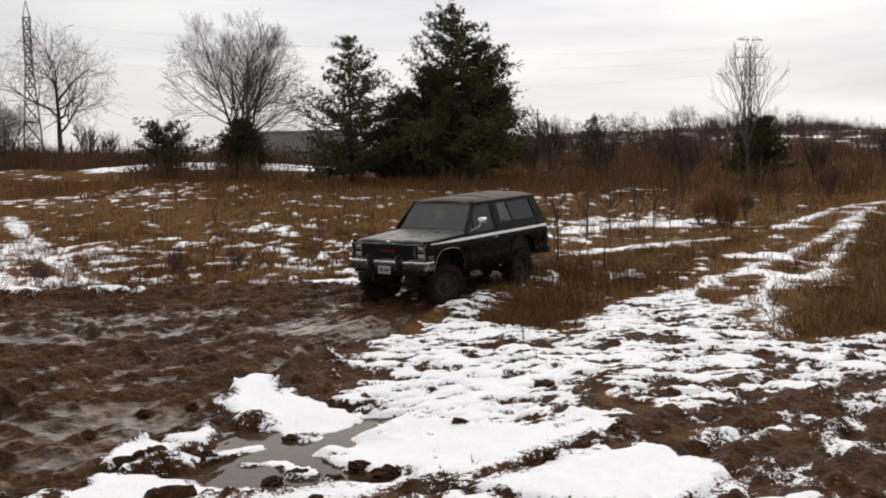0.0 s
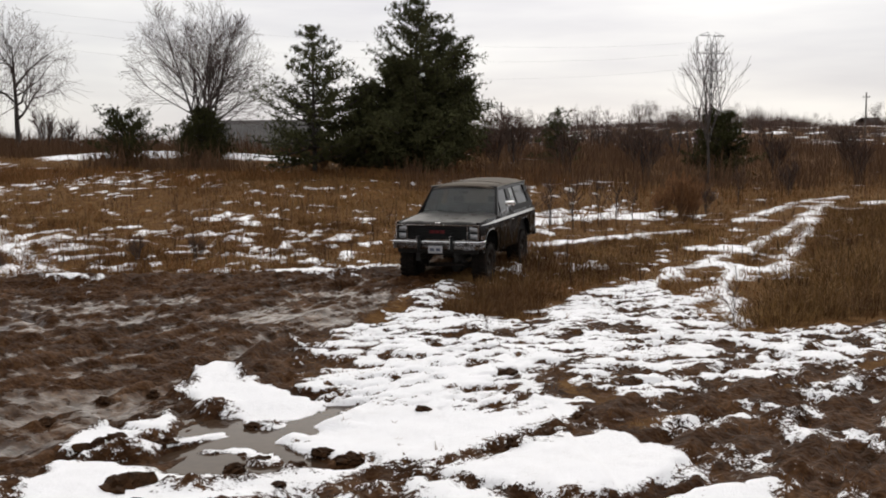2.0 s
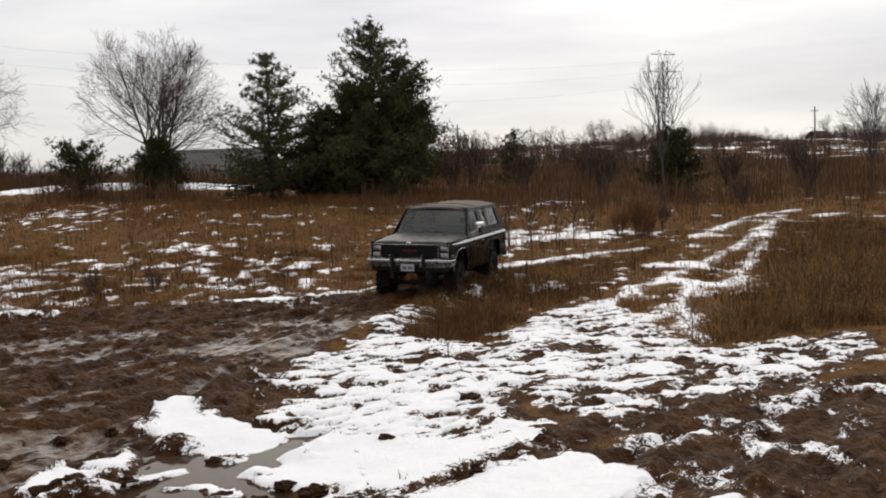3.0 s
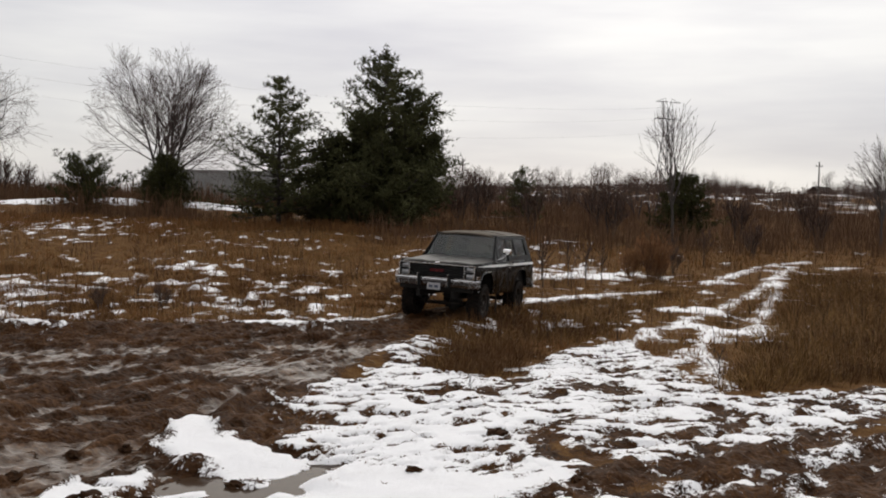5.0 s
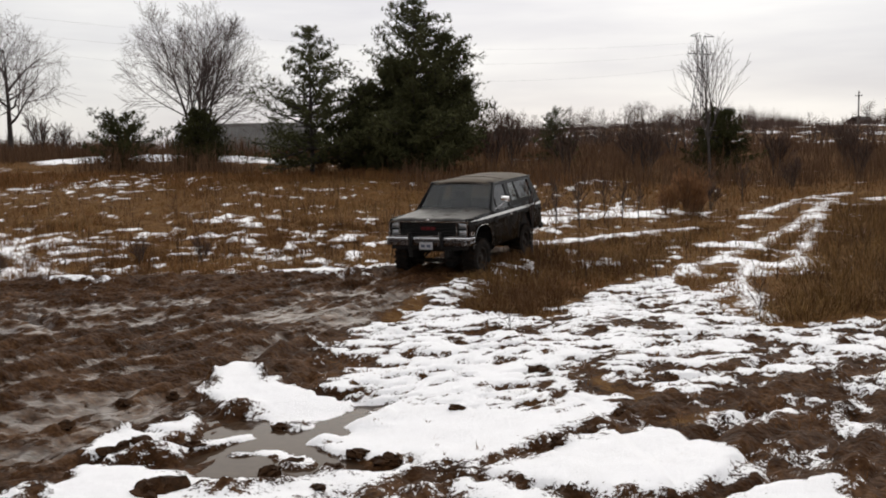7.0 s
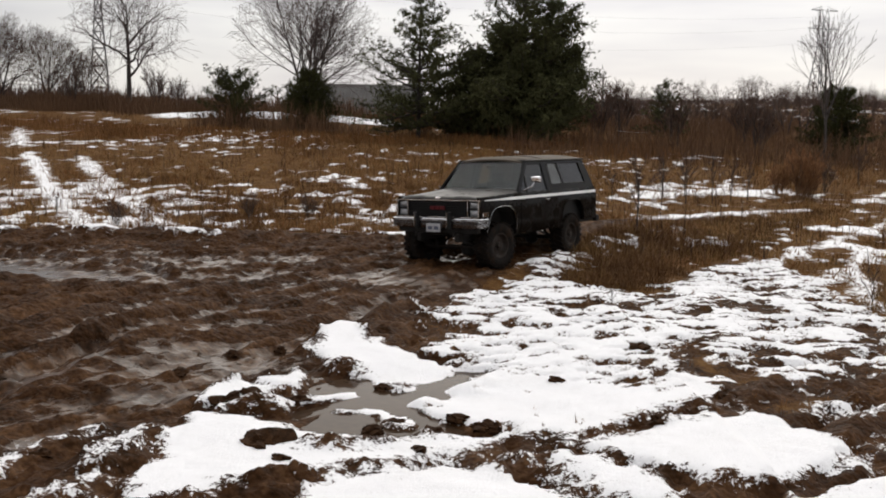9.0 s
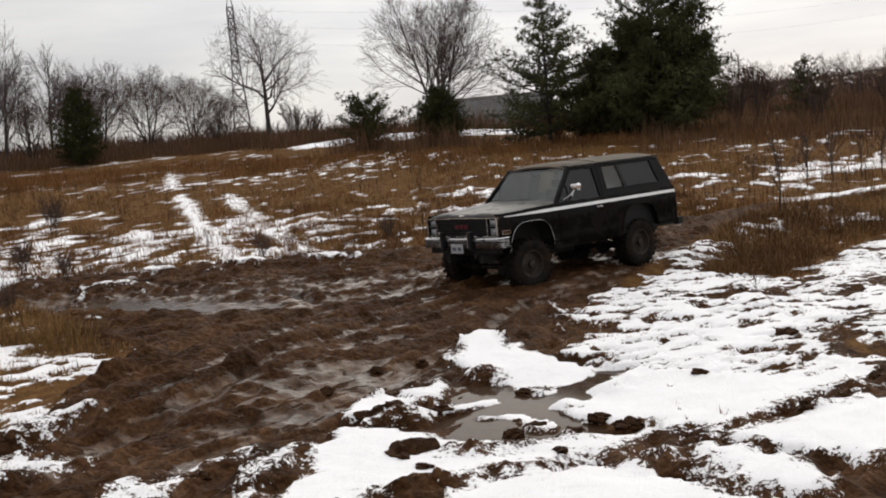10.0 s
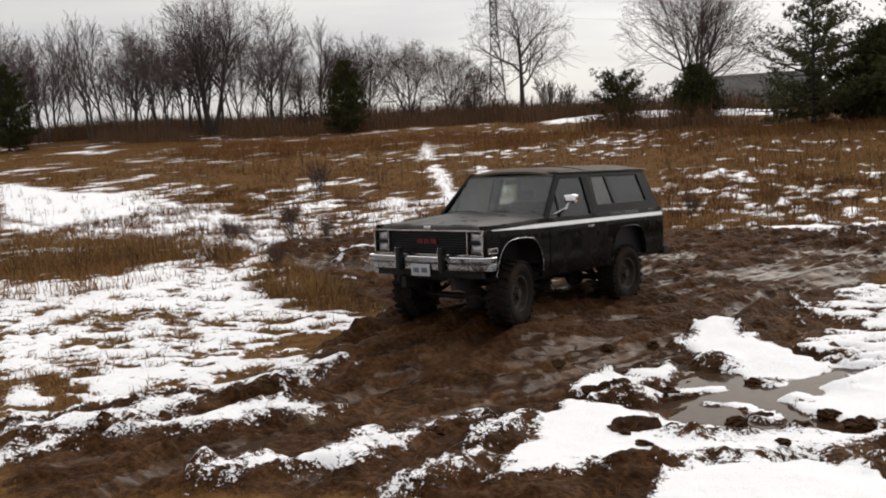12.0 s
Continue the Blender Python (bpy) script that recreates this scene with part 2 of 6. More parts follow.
# strips of snow in old wheel tracks: half width, then the line
SNOW_STRIPS = (
    (0.15, [(5.6, 19.8), (7.1, 21.6), (10.6, 26.1), (14.0, 30.7), (15.6, 32.9), (19.0, 38.2), (20.8, 40.8)]),
    (0.20, [(14.1, 34.0), (19.2, 40.5), (22.4, 42.8)]),
    (0.14, [(5.4, 16.2), (8.2, 20.6), (10.9, 23.7), (14.2, 29.2), (17.4, 35.3)]),
    (0.16, [(7.0, 16.2), (8.1, 20.2)]),
    (0.5, [(6.9, 34.2), (8.7, 35.6), (12.3, 37.0)]),
    (0.28, [(5.5, 28.7), (8.0, 30.0), (11.5, 31.9)]),
    (0.35, [(-1.4, 24.0), (0.2, 23.0)]),
    (0.4, [(0.7, 24.7), (1.7, 24.8)]),
    (0.30, [(-17.1, 42.5), (-13.0, 34.2), (-10.1, 27.8), (-7.5, 22.5)]),
    (0.27, [(-14.6, 41.9), (-10.4, 32.7), (-8.1, 27.7)]),
    (0.26, [(-8.1, 27.7), (-6.7, 25.2), (-5.7, 22.7)]),
    (0.25, [(-24.7, 53.8), (-22.4, 54.9), (-18.5, 45.2)]),
    (0.13, [(-7.2, 6.95), (-6.5, 7.7), (-5.65, 8.45), (-4.95, 8.95)]),
    (0.09, [(-7.6, 7.4), (-6.9, 8.2), (-6.45, 8.9)]),
    (0.08, [(-6.9, 9.2), (-6.25, 9.75), (-5.7, 10.3)]),
    (0.14, [(-4.8, 6.9), (-4.45, 7.3), (-4.0, 7.4), (-3.7, 8.05)]),
    (0.06, [(-3.5, 7.9), (-3.35, 8.7), (-3.05, 8.95)]),
    (0.04, [(-3.05, 7.0), (-2.65, 7.7)]),
    (0.04, [(-2.75, 8.0), (-2.5, 9.0)]),
    (1.5, [(-16.5, 66.3), (-9.0, 66.6), (-3.5, 66.3)]))
LANE_GROOVES = ([(-30.5, 37.0), (-23.5, 31.5), (-18.0, 27.0), (-13.2, 21.6)], [(-33.0, 31.5), (-25.5, 27.5), (-19.0, 24.0)])
FAR_BANK = [(-13.5, 22.1), (-6.0, 22.5), (-1.5, 22.9), (0.5, 23.6)]
DIRT_BAND = [(0.6, 8.7), (1.3, 9.1), (1.9, 9.5), (2.7, 10.2), (3.5, 11.0), (4.7, 11.4), (6.8, 12.6)]
DIRT_FORKS = ([(0.53, 8.95), (0.68, 8.3), (0.95, 7.5), (1.2, 6.9)], [(0.53, 8.95), (1.18, 8.65), (1.85, 7.9), (2.5, 7.85), (4.1, 8.65)], [(-2.0, 7.1), (-1.0, 7.95), (0.5, 8.85)])
CLODS = [(-1.8, 10.1), (-1.6, 10.5), (-1.0, 8.8), (-0.6, 9.0), (-0.1, 9.3), (0.4, 9.5), (-0.5, 11.1), (-1.1, 11.7), (2.0, 9.6)]


def covers(x, y):
    """Snow and mud, each about 0 to 1 with its edge at 0.5, at places of the plan."""
    wx = x + 0.5 * fbm(x * 1.1, y * 1.1, 3) + 0.22 * fbm(x * 4, y * 4, 5, 3)
    wy = y + 0.7 * fbm(x * 1.1, y * 0.9, 8) + 0.26 * fbm(x * 4, y * 4, 11, 3)
    near = (x > -48) & (x < 30) & (y > 3) & (y < 75)
    nx, ny = wx[near], wy[near]
    mud = np.full(x.shape, -9.0)
    md = np.maximum(inside(nx, ny, MUD_TRACK), along(nx, ny, DIRT_BAND, 0.34))
    for line in DIRT_FORKS:
        md = np.maximum(md, along(nx, ny, line, 0.26))
    md = np.maximum(md, inside(nx, ny, ROUGH_CORNER) - 0.1)
    for outline in SNOW_PATCHES:
        md = np.maximum(md, inside(nx, ny, outline) + 0.45)
    md = np.maximum(md, np.minimum(inside(nx, ny, SNOW_BANK), 0.0) + 0.10)
    md = np.maximum(md, along(nx, ny, FAR_BANK, 0.75))
    mud[near] = md
    snow = np.full(x.shape, -9.0)
    s = np.full(nx.shape, -9.0)
    for outline in SNOW_PATCHES:
        s = np.maximum(s, inside(nx, ny, outline) * 2.4 + 0.09)
    s = np.maximum(s, inside(nx, ny, SNOW_HEART) * 1.6 + 0.25 * fbm(nx * 3.0, ny * 3.0, 29, 3) - 0.02)
    for width, line in SNOW_STRIPS:
        s = np.maximum(s, along(nx, ny, line, width) + min(0.6, 2.4 * width) * fbm(nx * 2.8, ny * 2.8, 27, 4))
    # the broad bank and the left field are broken up by tussocks
    broken = fbm(nx * 0.9, ny * 0.7, 21, 5)
    s = np.maximum(s, np.minimum(inside(nx, ny, SNOW_BANK), 0.16 + 0.27 * bell(nx, ny, 1.8, 11.6, 2.0, 2.2)) + 0.5 * broken + 0.5 * fbm(nx * 2.2, ny * 2.2, 22, 3) + 1.75 * fbm(nx * 3.4, ny * 8.5, 23, 3) - 0.13)
    s = np.maximum(s, np.minimum(inside(nx, ny, SNOW_FIELD), 0.16) + 0.8 * broken + 1.7 * fbm(nx * 2.6, ny * 6.5, 25, 3) - 0.05 - 0.09 * step(-ny, -14, -11))
    s = np.maximum(s, np.minimum(inside(nx, ny, SNOW_LANE), 0.5) + 0.5 * broken)
    # loose patches in the rough corner and between the track's grass
    s = np.maximum(s, np.minimum(inside(nx, ny, ROUGH_CORNER), 0.3) * 0.5 + 1.6 * fbm(nx * 2.2, ny * 2.2, 33, 4) - 0.45)
    s = np.minimum(s, -along(nx, ny, DIRT_BAND, 0.20) + 0.05)
    for line in DIRT_FORKS:
        s = np.minimum(s, 0.05 - along(nx, ny, line, 0.13))
    for k, (cx, cy) in enumerate(CLODS):
        s = np.minimum(s, np.hypot(nx - cx, (ny - cy) * 1.3) - 0.17 - 0.02 * (k % 3))
    for line in LANE_GROOVES:
        s = np.minimum(s, 0.25 - along(nx, ny, line, 0.38))
    snow[near] = s
    # remnants all over the field, thicker where the snow lay deep
    dens = -0.185 - 0.04 * step(y, 34, 42) + 0.13 * bell(x, y, -12, 27, 6, 5) + -0.04 * bell(x, y, -3, 30, 8, 7) + 0.10 * bell(x, y, -22, 30, 12, 8) + 0.12 * bell(x, y, -20, 52, 14, 7) \
        + 0.09 * bell(x, y, 3, 40, 10, 5) + 0.10 * bell(x, y, 9, 36, 5, 4) + 0.10 * step(y, 105, 140) - 0.3 * (mud > -0.3) - 0.04 * step(x, 12, 22) * (y < 100)
    dens = dens - 0.055 * step(y, 31, 37) * (y < 62) * (x > -18)
    dens = dens - 0.5 * ((y < 21) & (x > -8)) - 0.12 * step(y, 56, 62) * (y < 100) * (x > -16)
    patch = 0.55 * fbm(x * 0.30, y * 0.22 + 40, 51, 3) + 0.40 * fbm(x * 0.9, y * 0.7, 55, 3) + 1.1 * fbm(x * 2.3, y * 1.7, 61, 5)
    snow = np.maximum(snow, (patch + dens) * 1.6)
    return np.clip(0.5 + snow * 1.25, 0, 1), np.clip(0.5 + mud * 1.6, 0, 1)


# wheel paths through the mud
RUTS = (
    [(4.2, 25.4), (1.2, 20.5), (-0.4, 18.7), (-2.4, 16.2), (-4.0, 13.7), (-5.3, 10.0), (-6.5, 6.0), (-7.0, 3.0)],
    [(-13.0, 20.4), (-8.0, 19.0), (-3.0, 19.6), (2.0, 22.5), (6.0, 27.8), (9.5, 31.0)],
    [(1.0, 20.0), (-1.4, 16.0), (-2.8, 12.6), (-4.2, 9.0), (-5.0, 6.0), (-5.4, 3.0)],
    [(-10.0, 20.6), (-6.0, 18.2), (-4.6, 15.0), (-5.2, 12.0), (-7.0, 8.5)],
    [(0.6, 8.7), (1.9, 9.5), (3.5, 11.0), (4.7, 11.4), (9.0, 13.8)])


def wheel_ruts(x, y):
    """Grooves with squeezed-up edges and lug prints, in metres."""
    z = np.zeros(x.shape)
    for n, line in enumerate(RUTS):
        best, arc, run = np.full(x.shape, 1e9), np.zeros(x.shape), 0.0
        for (ax, ay), (bx, by) in zip(line, line[1:]):
            ex, ey = bx - ax, by - ay
            ln = math.hypot(ex, ey)
            u = np.clip(((x - ax) * ex + (y - ay) * ey) / (ln * ln), 0, 1)
            d = np.hypot(x - ax - u * ex, y - ay - u * ey)
            arc = np.where(d < best, run + u * ln, arc)
            best = np.minimum(best, d)
            run += ln
        off = best - 0.80
        groove = np.exp(-(off / 0.17) ** 2)
        z = z - 0.10 * groove + 0.055 * np.exp(-((off - 0.30) / 0.11) ** 2) + 0.05 * np.exp(-((off + 0.30) / 0.11) ** 2)
        z = z + groove * 0.018 * np.sin(arc * 38 + n)
    return z


# the middle of the way that the wheels keep wet and smeared
SLICK_LINE = [(0.6, 20.5), (-1.2, 18.3), (-2.2, 15.5), (-3.2, 13.2), (-4.0, 11.0), (-4.8, 9.0), (-5.6, 6.0)]


# the line on which the truck ploughs, its mud heaped up by the wheels
HEAPED_LINE = [(4.6, 26.0), (3.2, 23.8), (1.2, 20.5), (-0.4, 18.7), (-2.4, 16.2), (-4.0, 13.7), (-4.7, 11.6)]


def heights(x, y, snow, mud, detail=False):
    u, v = 0.6 * x + 0.8 * y, 0.8 * x - 0.6 * y
    m = step(mud, 0.35, 0.9)
    z = field_rise(x, y) + 0.10 * fbm(x * 0.35, y * 0.35, 71, 4) * step(np.hypot(x, y), 3, 9) + 0.05 * fbm(x * 2.5, y * 2.5, 75, 3) * (1 - m)
    bent = 0.5 * fbm(x * 0.4, y * 0.4, 79, 3)
    rx, ry = x + 0.35 * fbm(x * 0.6, y * 0.6, 77, 3), y + 0.35 * fbm(x * 0.6, y * 0.6, 78, 3)
    relief = np.zeros(x.shape)
    wetland = m > 0
    relief[wetland] = 0.75 * wheel_ruts(rx[wetland], ry[wetland])
    core = step(along(rx, ry, SLICK_LINE, 1.9), -0.5, 0.8)
    hollow = bell(x, y, -0.3, 10.6, 2.0, 1.8)
    relief = relief + 0.07 * fbm((v + 1.6 * bent) * 2.4, u * 0.40, 83, 4) + 0.20 * fbm((v + bent) * 5.5, u * 0.8, 84, 3) + 0.06 * fbm(x * 2.6, y * 2.6, 86, 3) + 0.12 * fbm(x * 7.5, y * 7.5, 88, 2) + 0.24 * np.maximum(fbm(x * 5.0, y * 5.0, 89, 3) - 0.06, 0)
    still = bell(0.93 * (x + 7.6) - 0.37 * (y - 18.1), 0.37 * (x + 7.6) + 0.93 * (y - 18.1), 0, 0, 3.6, 0.75)
    soaked = bell(x, y, -0.3, 17.0, 1.4, 1.0)
    relief = relief * (1 - 0.9 * still) * (1 - 0.6 * soaked) * (1 - 0.7 * hollow) * (1 - 0.08 * core) + (1 - core) * (1 - hollow) * (y < 17.5) * (x < 0.5) * (0.035 + 0.10 * np.maximum(fbm(x * 3.6, y * 3.6, 90, 3), -0.1))
    sn = step(snow, 0.40, 0.72)
    relief = relief * (1 - 0.85 * sn)
    pool = 0.10 * bell(x, y, -6.5, 19.7, 6, 1.2) + 0.12 * still + 0.25 * hollow + 0.014 * core * (y < 17.5) + 0.15 * bell(x, y, 0.1, 13.9, 0.8, 2.0) + 0.07 * bell(x, y, 1.2, 18.8, 1.0, 1.4) + 0.08 * bell(x, y, -3.4, 17.5, 1.6, 0.9)
    z = z + m * (0.035 + relief - pool) + 0.08 * bell(x, y, -4.2, 13.2, 1.6, 2.0) * m + 0.06 * bell(x, y, 4.2, 25.6, 2.0, 2.2)
    # low ridge before the barn, and the bank on the far side of the track
    z = z + 0.55 * bell(x, y, -10.5, 67.5, 8, 2.6)
    z = z + 0.14 * bell(x, y, -5, 22.6, 7, 0.55)
    z = z + sn * (0.045 + 0.05 * fbm(x * 1.3, y * 1.3, 91, 3)) + m * step(snow, 0.22, 0.46) * 0.07 * (x < 2.6)
    z = z + 0.135 * step(along(x, y, HEAPED_LINE, 2.0), 0.0, 0.9) + 0.07 * bell(x, y, -4.6, 12.6, 1.5, 1.5) + 0.07 * bell(x, y, 3.0, 24.3, 1.3, 1.3)
    for cx, cy in CLODS:
        z = z + 0.13 * np.exp(-((x - cx) ** 2 + (y - cy) ** 2) / 0.03) * (0.8 + 0.8 * fbm(x * 9, y * 9, 95, 3))
    # crumbled clods along the edges of the snow on the mud
    z = z + 0.24 * np.exp(-((snow - 0.40) / 0.12) ** 2) * m * np.maximum(fbm(x * 3.2, y * 3.2, 97, 2) - 0.05, 0)
    wet = m * step(pool - relief, -0.01, 0.07) * (1 - sn) * np.maximum(0.15 + 0.65 * core, 0.85 * (y > 17.0))
    wet = np.maximum(wet, 0.9 * soaked * m * (1 - sn))
    return (z, wet) if detail else z


def spaced(lo, hi, fine, reach, before, after):
    """Grid lines: even between lo and hi, then ever wider out to reach, by one rate before lo and another after hi."""
    mid = list(np.arange(lo, hi, fine))
    for sign, end, grow in ((1, mid[-1], after), (-1, lo, before)):
        d, p = fine, end
        while abs(p) < reach:
            d *= grow
            p += sign * d
            mid.append(p)
    return np.array(sorted(mid))


def ground_material():
    m = bpy.data.materials.new("wet_ground")
    m.use_nodes = True
    t = m.node_tree
    N, L = t.nodes.new, t.links.new
    p = t.nodes["Principled BSDF"]
    co = N("ShaderNodeTexCoord")

    def noise_at(scale, detail=5, rough=0.6):
        n = N("ShaderNodeTexNoise")
        n.inputs["Scale"].default_value, n.inputs["Detail"].default_value, n.inputs["Roughness"].default_value = scale, detail, rough
        L(co.outputs["Object"], n.inputs["Vector"])
        return n.outputs["Fac"]

    def ramp(src, stops):
        r = N("ShaderNodeValToRGB")
        while len(r.color_ramp.elements) < len(stops):
            r.color_ramp.elements.new(0.5)
        for e, (at, c) in zip(r.color_ramp.elements, stops):
            e.position, e.color = at, (*c, 1)
        L(src, r.inputs[0])
        return r.outputs[0]

    def math2(op, a, b):
        n = N("ShaderNodeMath")
        n.operation = op
        for i, v in enumerate((a, b)):
            if isinstance(v, (int, float)):
                n.inputs[i].default_value = v
            else:
                L(v, n.inputs[i])
        return n.outputs[0]

    def between(src, lo, hi, a=0.0, b=1.0):
        n = N("ShaderNodeMapRange")
        n.interpolation_type = "SMOOTHSTEP"
        n.inputs["From Min"].default_value, n.inputs["From Max"].default_value = lo, hi
        n.inputs["To Min"].default_value, n.inputs["To Max"].default_value = a, b
        L(src, n.inputs[0])
        return n.outputs[0]

    def blend(f, a, b, kind="RGBA"):
        n = N("ShaderNodeMix")
        n.data_type = kind
        L(f, n.inputs[0])
        ia, ib = (n.inputs["A"], n.inputs["B"]) if kind == "FLOAT" else (n.inputs[6], n.inputs[7])
        for i, v in ((ia, a), (ib, b)):
            if isinstance(v, (int, float)):
                i.default_value = v
            else:
                L(v, i)
        return n.outputs[0] if kind == "FLOAT" else n.outputs[2]

    at_s, at_m, at_w = (N("ShaderNodeAttribute") for _ in range(3))
    at_s.attribute_name, at_m.attribute_name, at_w.attribute_name = "snow", "mud", "wet"
    fine = noise_at(14, 6, 0.7)
    small = noise_at(42, 4, 0.65)
    edge = math2("ADD", math2("MULTIPLY", math2("SUBTRACT", fine, 0.5), 1.2), math2("MULTIPLY", math2("SUBTRACT", small, 0.5), 0.75))
    edge = math2("ADD", edge, math2("MULTIPLY", math2("SUBTRACT", noise_at(5.5, 5, 0.65), 0.5), 0.8))
    snow_f = between(math2("ADD", at_s.outputs["Fac"], edge), 0.45, 0.57)
    mud_f = between(math2("ADD", at_m.outputs["Fac"], math2("MULTIPLY", edge, 0.8)), 0.38, 0.62)
    thatch = ramp(math2("ADD", math2("MULTIPLY", noise_at(3.0), 0.5), math2("MULTIPLY", noise_at(55, 3, 0.7), 0.5)),
                  [(0.32, (0.028, 0.0132, 0.0048)), (0.5, (0.110, 0.057, 0.022)), (0.68, (0.220, 0.124, 0.052))])
    soil = ramp(math2("ADD", math2("MULTIPLY", noise_at(1.6), 0.5), math2("MULTIPLY", noise_at(15, 4, 0.62), 0.5)),
                [(0.36, (0.014, 0.0064, 0.0028)), (0.5, (0.043, 0.0200, 0.0090)), (0.66, (0.105, 0.054, 0.0255))])
    white = ramp(math2("ADD", math2("MULTIPLY", noise_at(2.2), 0.4), math2("MULTIPLY", noise_at(70, 4, 0.7), 0.6)),
                 [(0.30, (0.62, 0.60, 0.58)), (0.42, (0.88, 0.88, 0.89)), (0.7, (0.95, 0.95, 0.965))])
    L(blend(snow_f, blend(mud_f, thatch, soil), white), p.inputs["Base Color"])
    # streaks of slick mud along the way the wheels went
    def dotted(v):
        n = N("ShaderNodeVectorMath")
        n.operation = "DOT_PRODUCT"
        n.inputs[1].default_value = v
        L(co.outputs["Object"], n.inputs[0])
        return n.outputs["Value"]
    cb = N("ShaderNodeCombineXYZ")
    L(dotted((7.6, -6.6, 0.0)), cb.inputs[0])
    L(dotted((1.0, 1.16, 0.0)), cb.inputs[1])
    L(dotted((0.0, 0.0, 4.0)), cb.inputs[2])
    sn = N("ShaderNodeTexNoise")
    sn.inputs["Scale"].default_value, sn.inputs["Detail"].default_value, sn.inputs["Roughness"].default_value, sn.inputs["Distortion"].default_value = 1.0, 5, 0.62, 0.5
    L(cb.outputs[0], sn.inputs["Vector"])
    streak = math2("MULTIPLY", math2("SUBTRACT", sn.outputs["Fac"], 0.5), 2.6)
    damp = between(math2("ADD", math2("ADD", at_w.outputs["Fac"], streak), math2("MULTIPLY", edge, 0.6)), 0.40, 0.64)
    wet = between(damp, 0.0, 1.0, 0.70, 0.28)
    rough = blend(mud_f, 0.9, wet, "FLOAT")
    p.inputs["IOR"].default_value = 1.3
    p.inputs["Specular Tint"].default_value = (0.52, 0.35, 0.24, 1)
    L(blend(snow_f, rough, 0.65, "FLOAT"), p.inputs["Roughness"])
    L(blend(snow_f, blend(mud_f, 0.05, between(damp, 0.0, 1.0, 0.11, 0.42), "FLOAT"), 0.25, "FLOAT"), p.inputs["Specular IOR Level"])
    def lumps(scale):
        n = N("ShaderNodeTexVoronoi")
        n.feature = "SMOOTH_F1"
        n.inputs["Scale"].default_value, n.inputs["Smoothness"].default_value = scale, 0.35
        L(co.outputs["Object"], n.inputs["Vector"])
        return math2("SUBTRACT", 1.0, n.outputs["Distance"])
    clods = math2("ADD", math2("MULTIPLY", lumps(9.0), 0.9), math2("MULTIPLY", lumps(21.0), 0.5))
    clods = math2("ADD", clods, math2("MULTIPLY", fine, 0.2))
    bp = N("ShaderNodeBump")
    bp.inputs["Strength"].default_value, bp.inputs["Distance"].default_value = 0.6, 0.045
    turf = math2("ADD", math2("MULTIPLY", fine, 0.7), math2("MULTIPLY", small, 0.5))
    clods = math2("MULTIPLY", clods, between(damp, 0.1, 0.9, 1.0, 0.18))
    L(blend(math2("MULTIPLY", mud_f, math2("SUBTRACT", 1.0, snow_f)), turf, clods, "FLOAT"), bp.inputs["Height"])
    L(bp.outputs[0], p.inputs["Normal"])
    return m


def build_ground():
    xs = spaced(-11, 8, 0.058, 1600, 1.032, 1.045)
    ys = spaced(6.2, 22.5, 0.057, 1600, 1.15, 1.021)
    gx, gy = np.meshgrid(xs, ys)
    x, y = gx.ravel(), gy.ravel()
    snow, mud = covers(x, y)
    z, wet = heights(x, y, snow, mud, True)
    nx, ny = len(xs), len(ys)
    me = bpy.data.meshes.new("ground")
    i = (np.arange(ny - 1)[:, None] * nx + np.arange(nx - 1)).ravel()
    quads = np.stack([i, i + 1, i + nx + 1, i + nx], 1).astype(np.int32)
    me.vertices.add(len(x))
    me.vertices.foreach_set("co", np.stack([x, y, z], 1).astype(np.float32).ravel())
    me.loops.add(quads.size)
    me.loops.foreach_set("vertex_index", quads.ravel())
    me.polygons.add(len(quads))
    me.polygons.foreach_set("loop_start", np.arange(0, quads.size, 4, dtype=np.int32))
    me.polygons.foreach_set("use_smooth", np.ones(len(quads), bool))
    for name, data in (("snow", snow), ("mud", mud), ("wet", wet)):
        me.attributes.new(name, "FLOAT", "POINT").data.foreach_set("value", data.astype(np.float32))
    me.update(calc_edges=True)
    me.materials.append(ground_material())
    tagged(new("ground", me), "muddy rutted field with dead grass and melting snow patches", "ground", kind="structure")


build_ground()


def build_water():
    m = mat("muddy_water", (0.040, 0.025, 0.016), (0.060, 0.038, 0.024), scale=0.9, rough=0.08, bump=0.04, fine=9.0, spec=0.18)
    m.node_tree.nodes["Principled BSDF"].inputs["IOR"].default_value = 1.17
    m.node_tree.nodes["Principled BSDF"].inputs["Specular Tint"].default_value = (0.24, 0.18, 0.135, 1)
    me = bpy.data.meshes.new("water")
    me.from_pydata([(-15, 7.5, -0.075), (3.4, 7.5, -0.075), (3.4, 23.5, -0.075), (-15, 23.5, -0.075)], [], [(0, 1, 2, 3)])
    me.materials.append(m)
    tagged(new("water", me), "shallow brown puddles standing in the wheel ruts", "water", kind="structure")


build_water()


def ground_at(x, y):
    a, b = np.atleast_1d(np.asarray(x, float)), np.atleast_1d(np.asarray(y, float))
    s, m = covers(a, b)
    return heights(a, b, s, m)


# ---- mesh helpers ----
def part(name, bm, material, parent=None, label="", smooth=False):
    me = bpy.data.meshes.new(name)
    bmesh.ops.recalc_face_normals(bm, faces=bm.faces)
    if smooth:
        for f in bm.faces:
            f.smooth = True
    bm.to_mesh(me)
    if smooth:
        me.set_sharp_from_angle(angle=radians(40))
    bm.free()
    me.materials.append(material)
    ob = new(name, me)
    ob.parent = parent
    if label:
        ob["label"] = label
    return ob


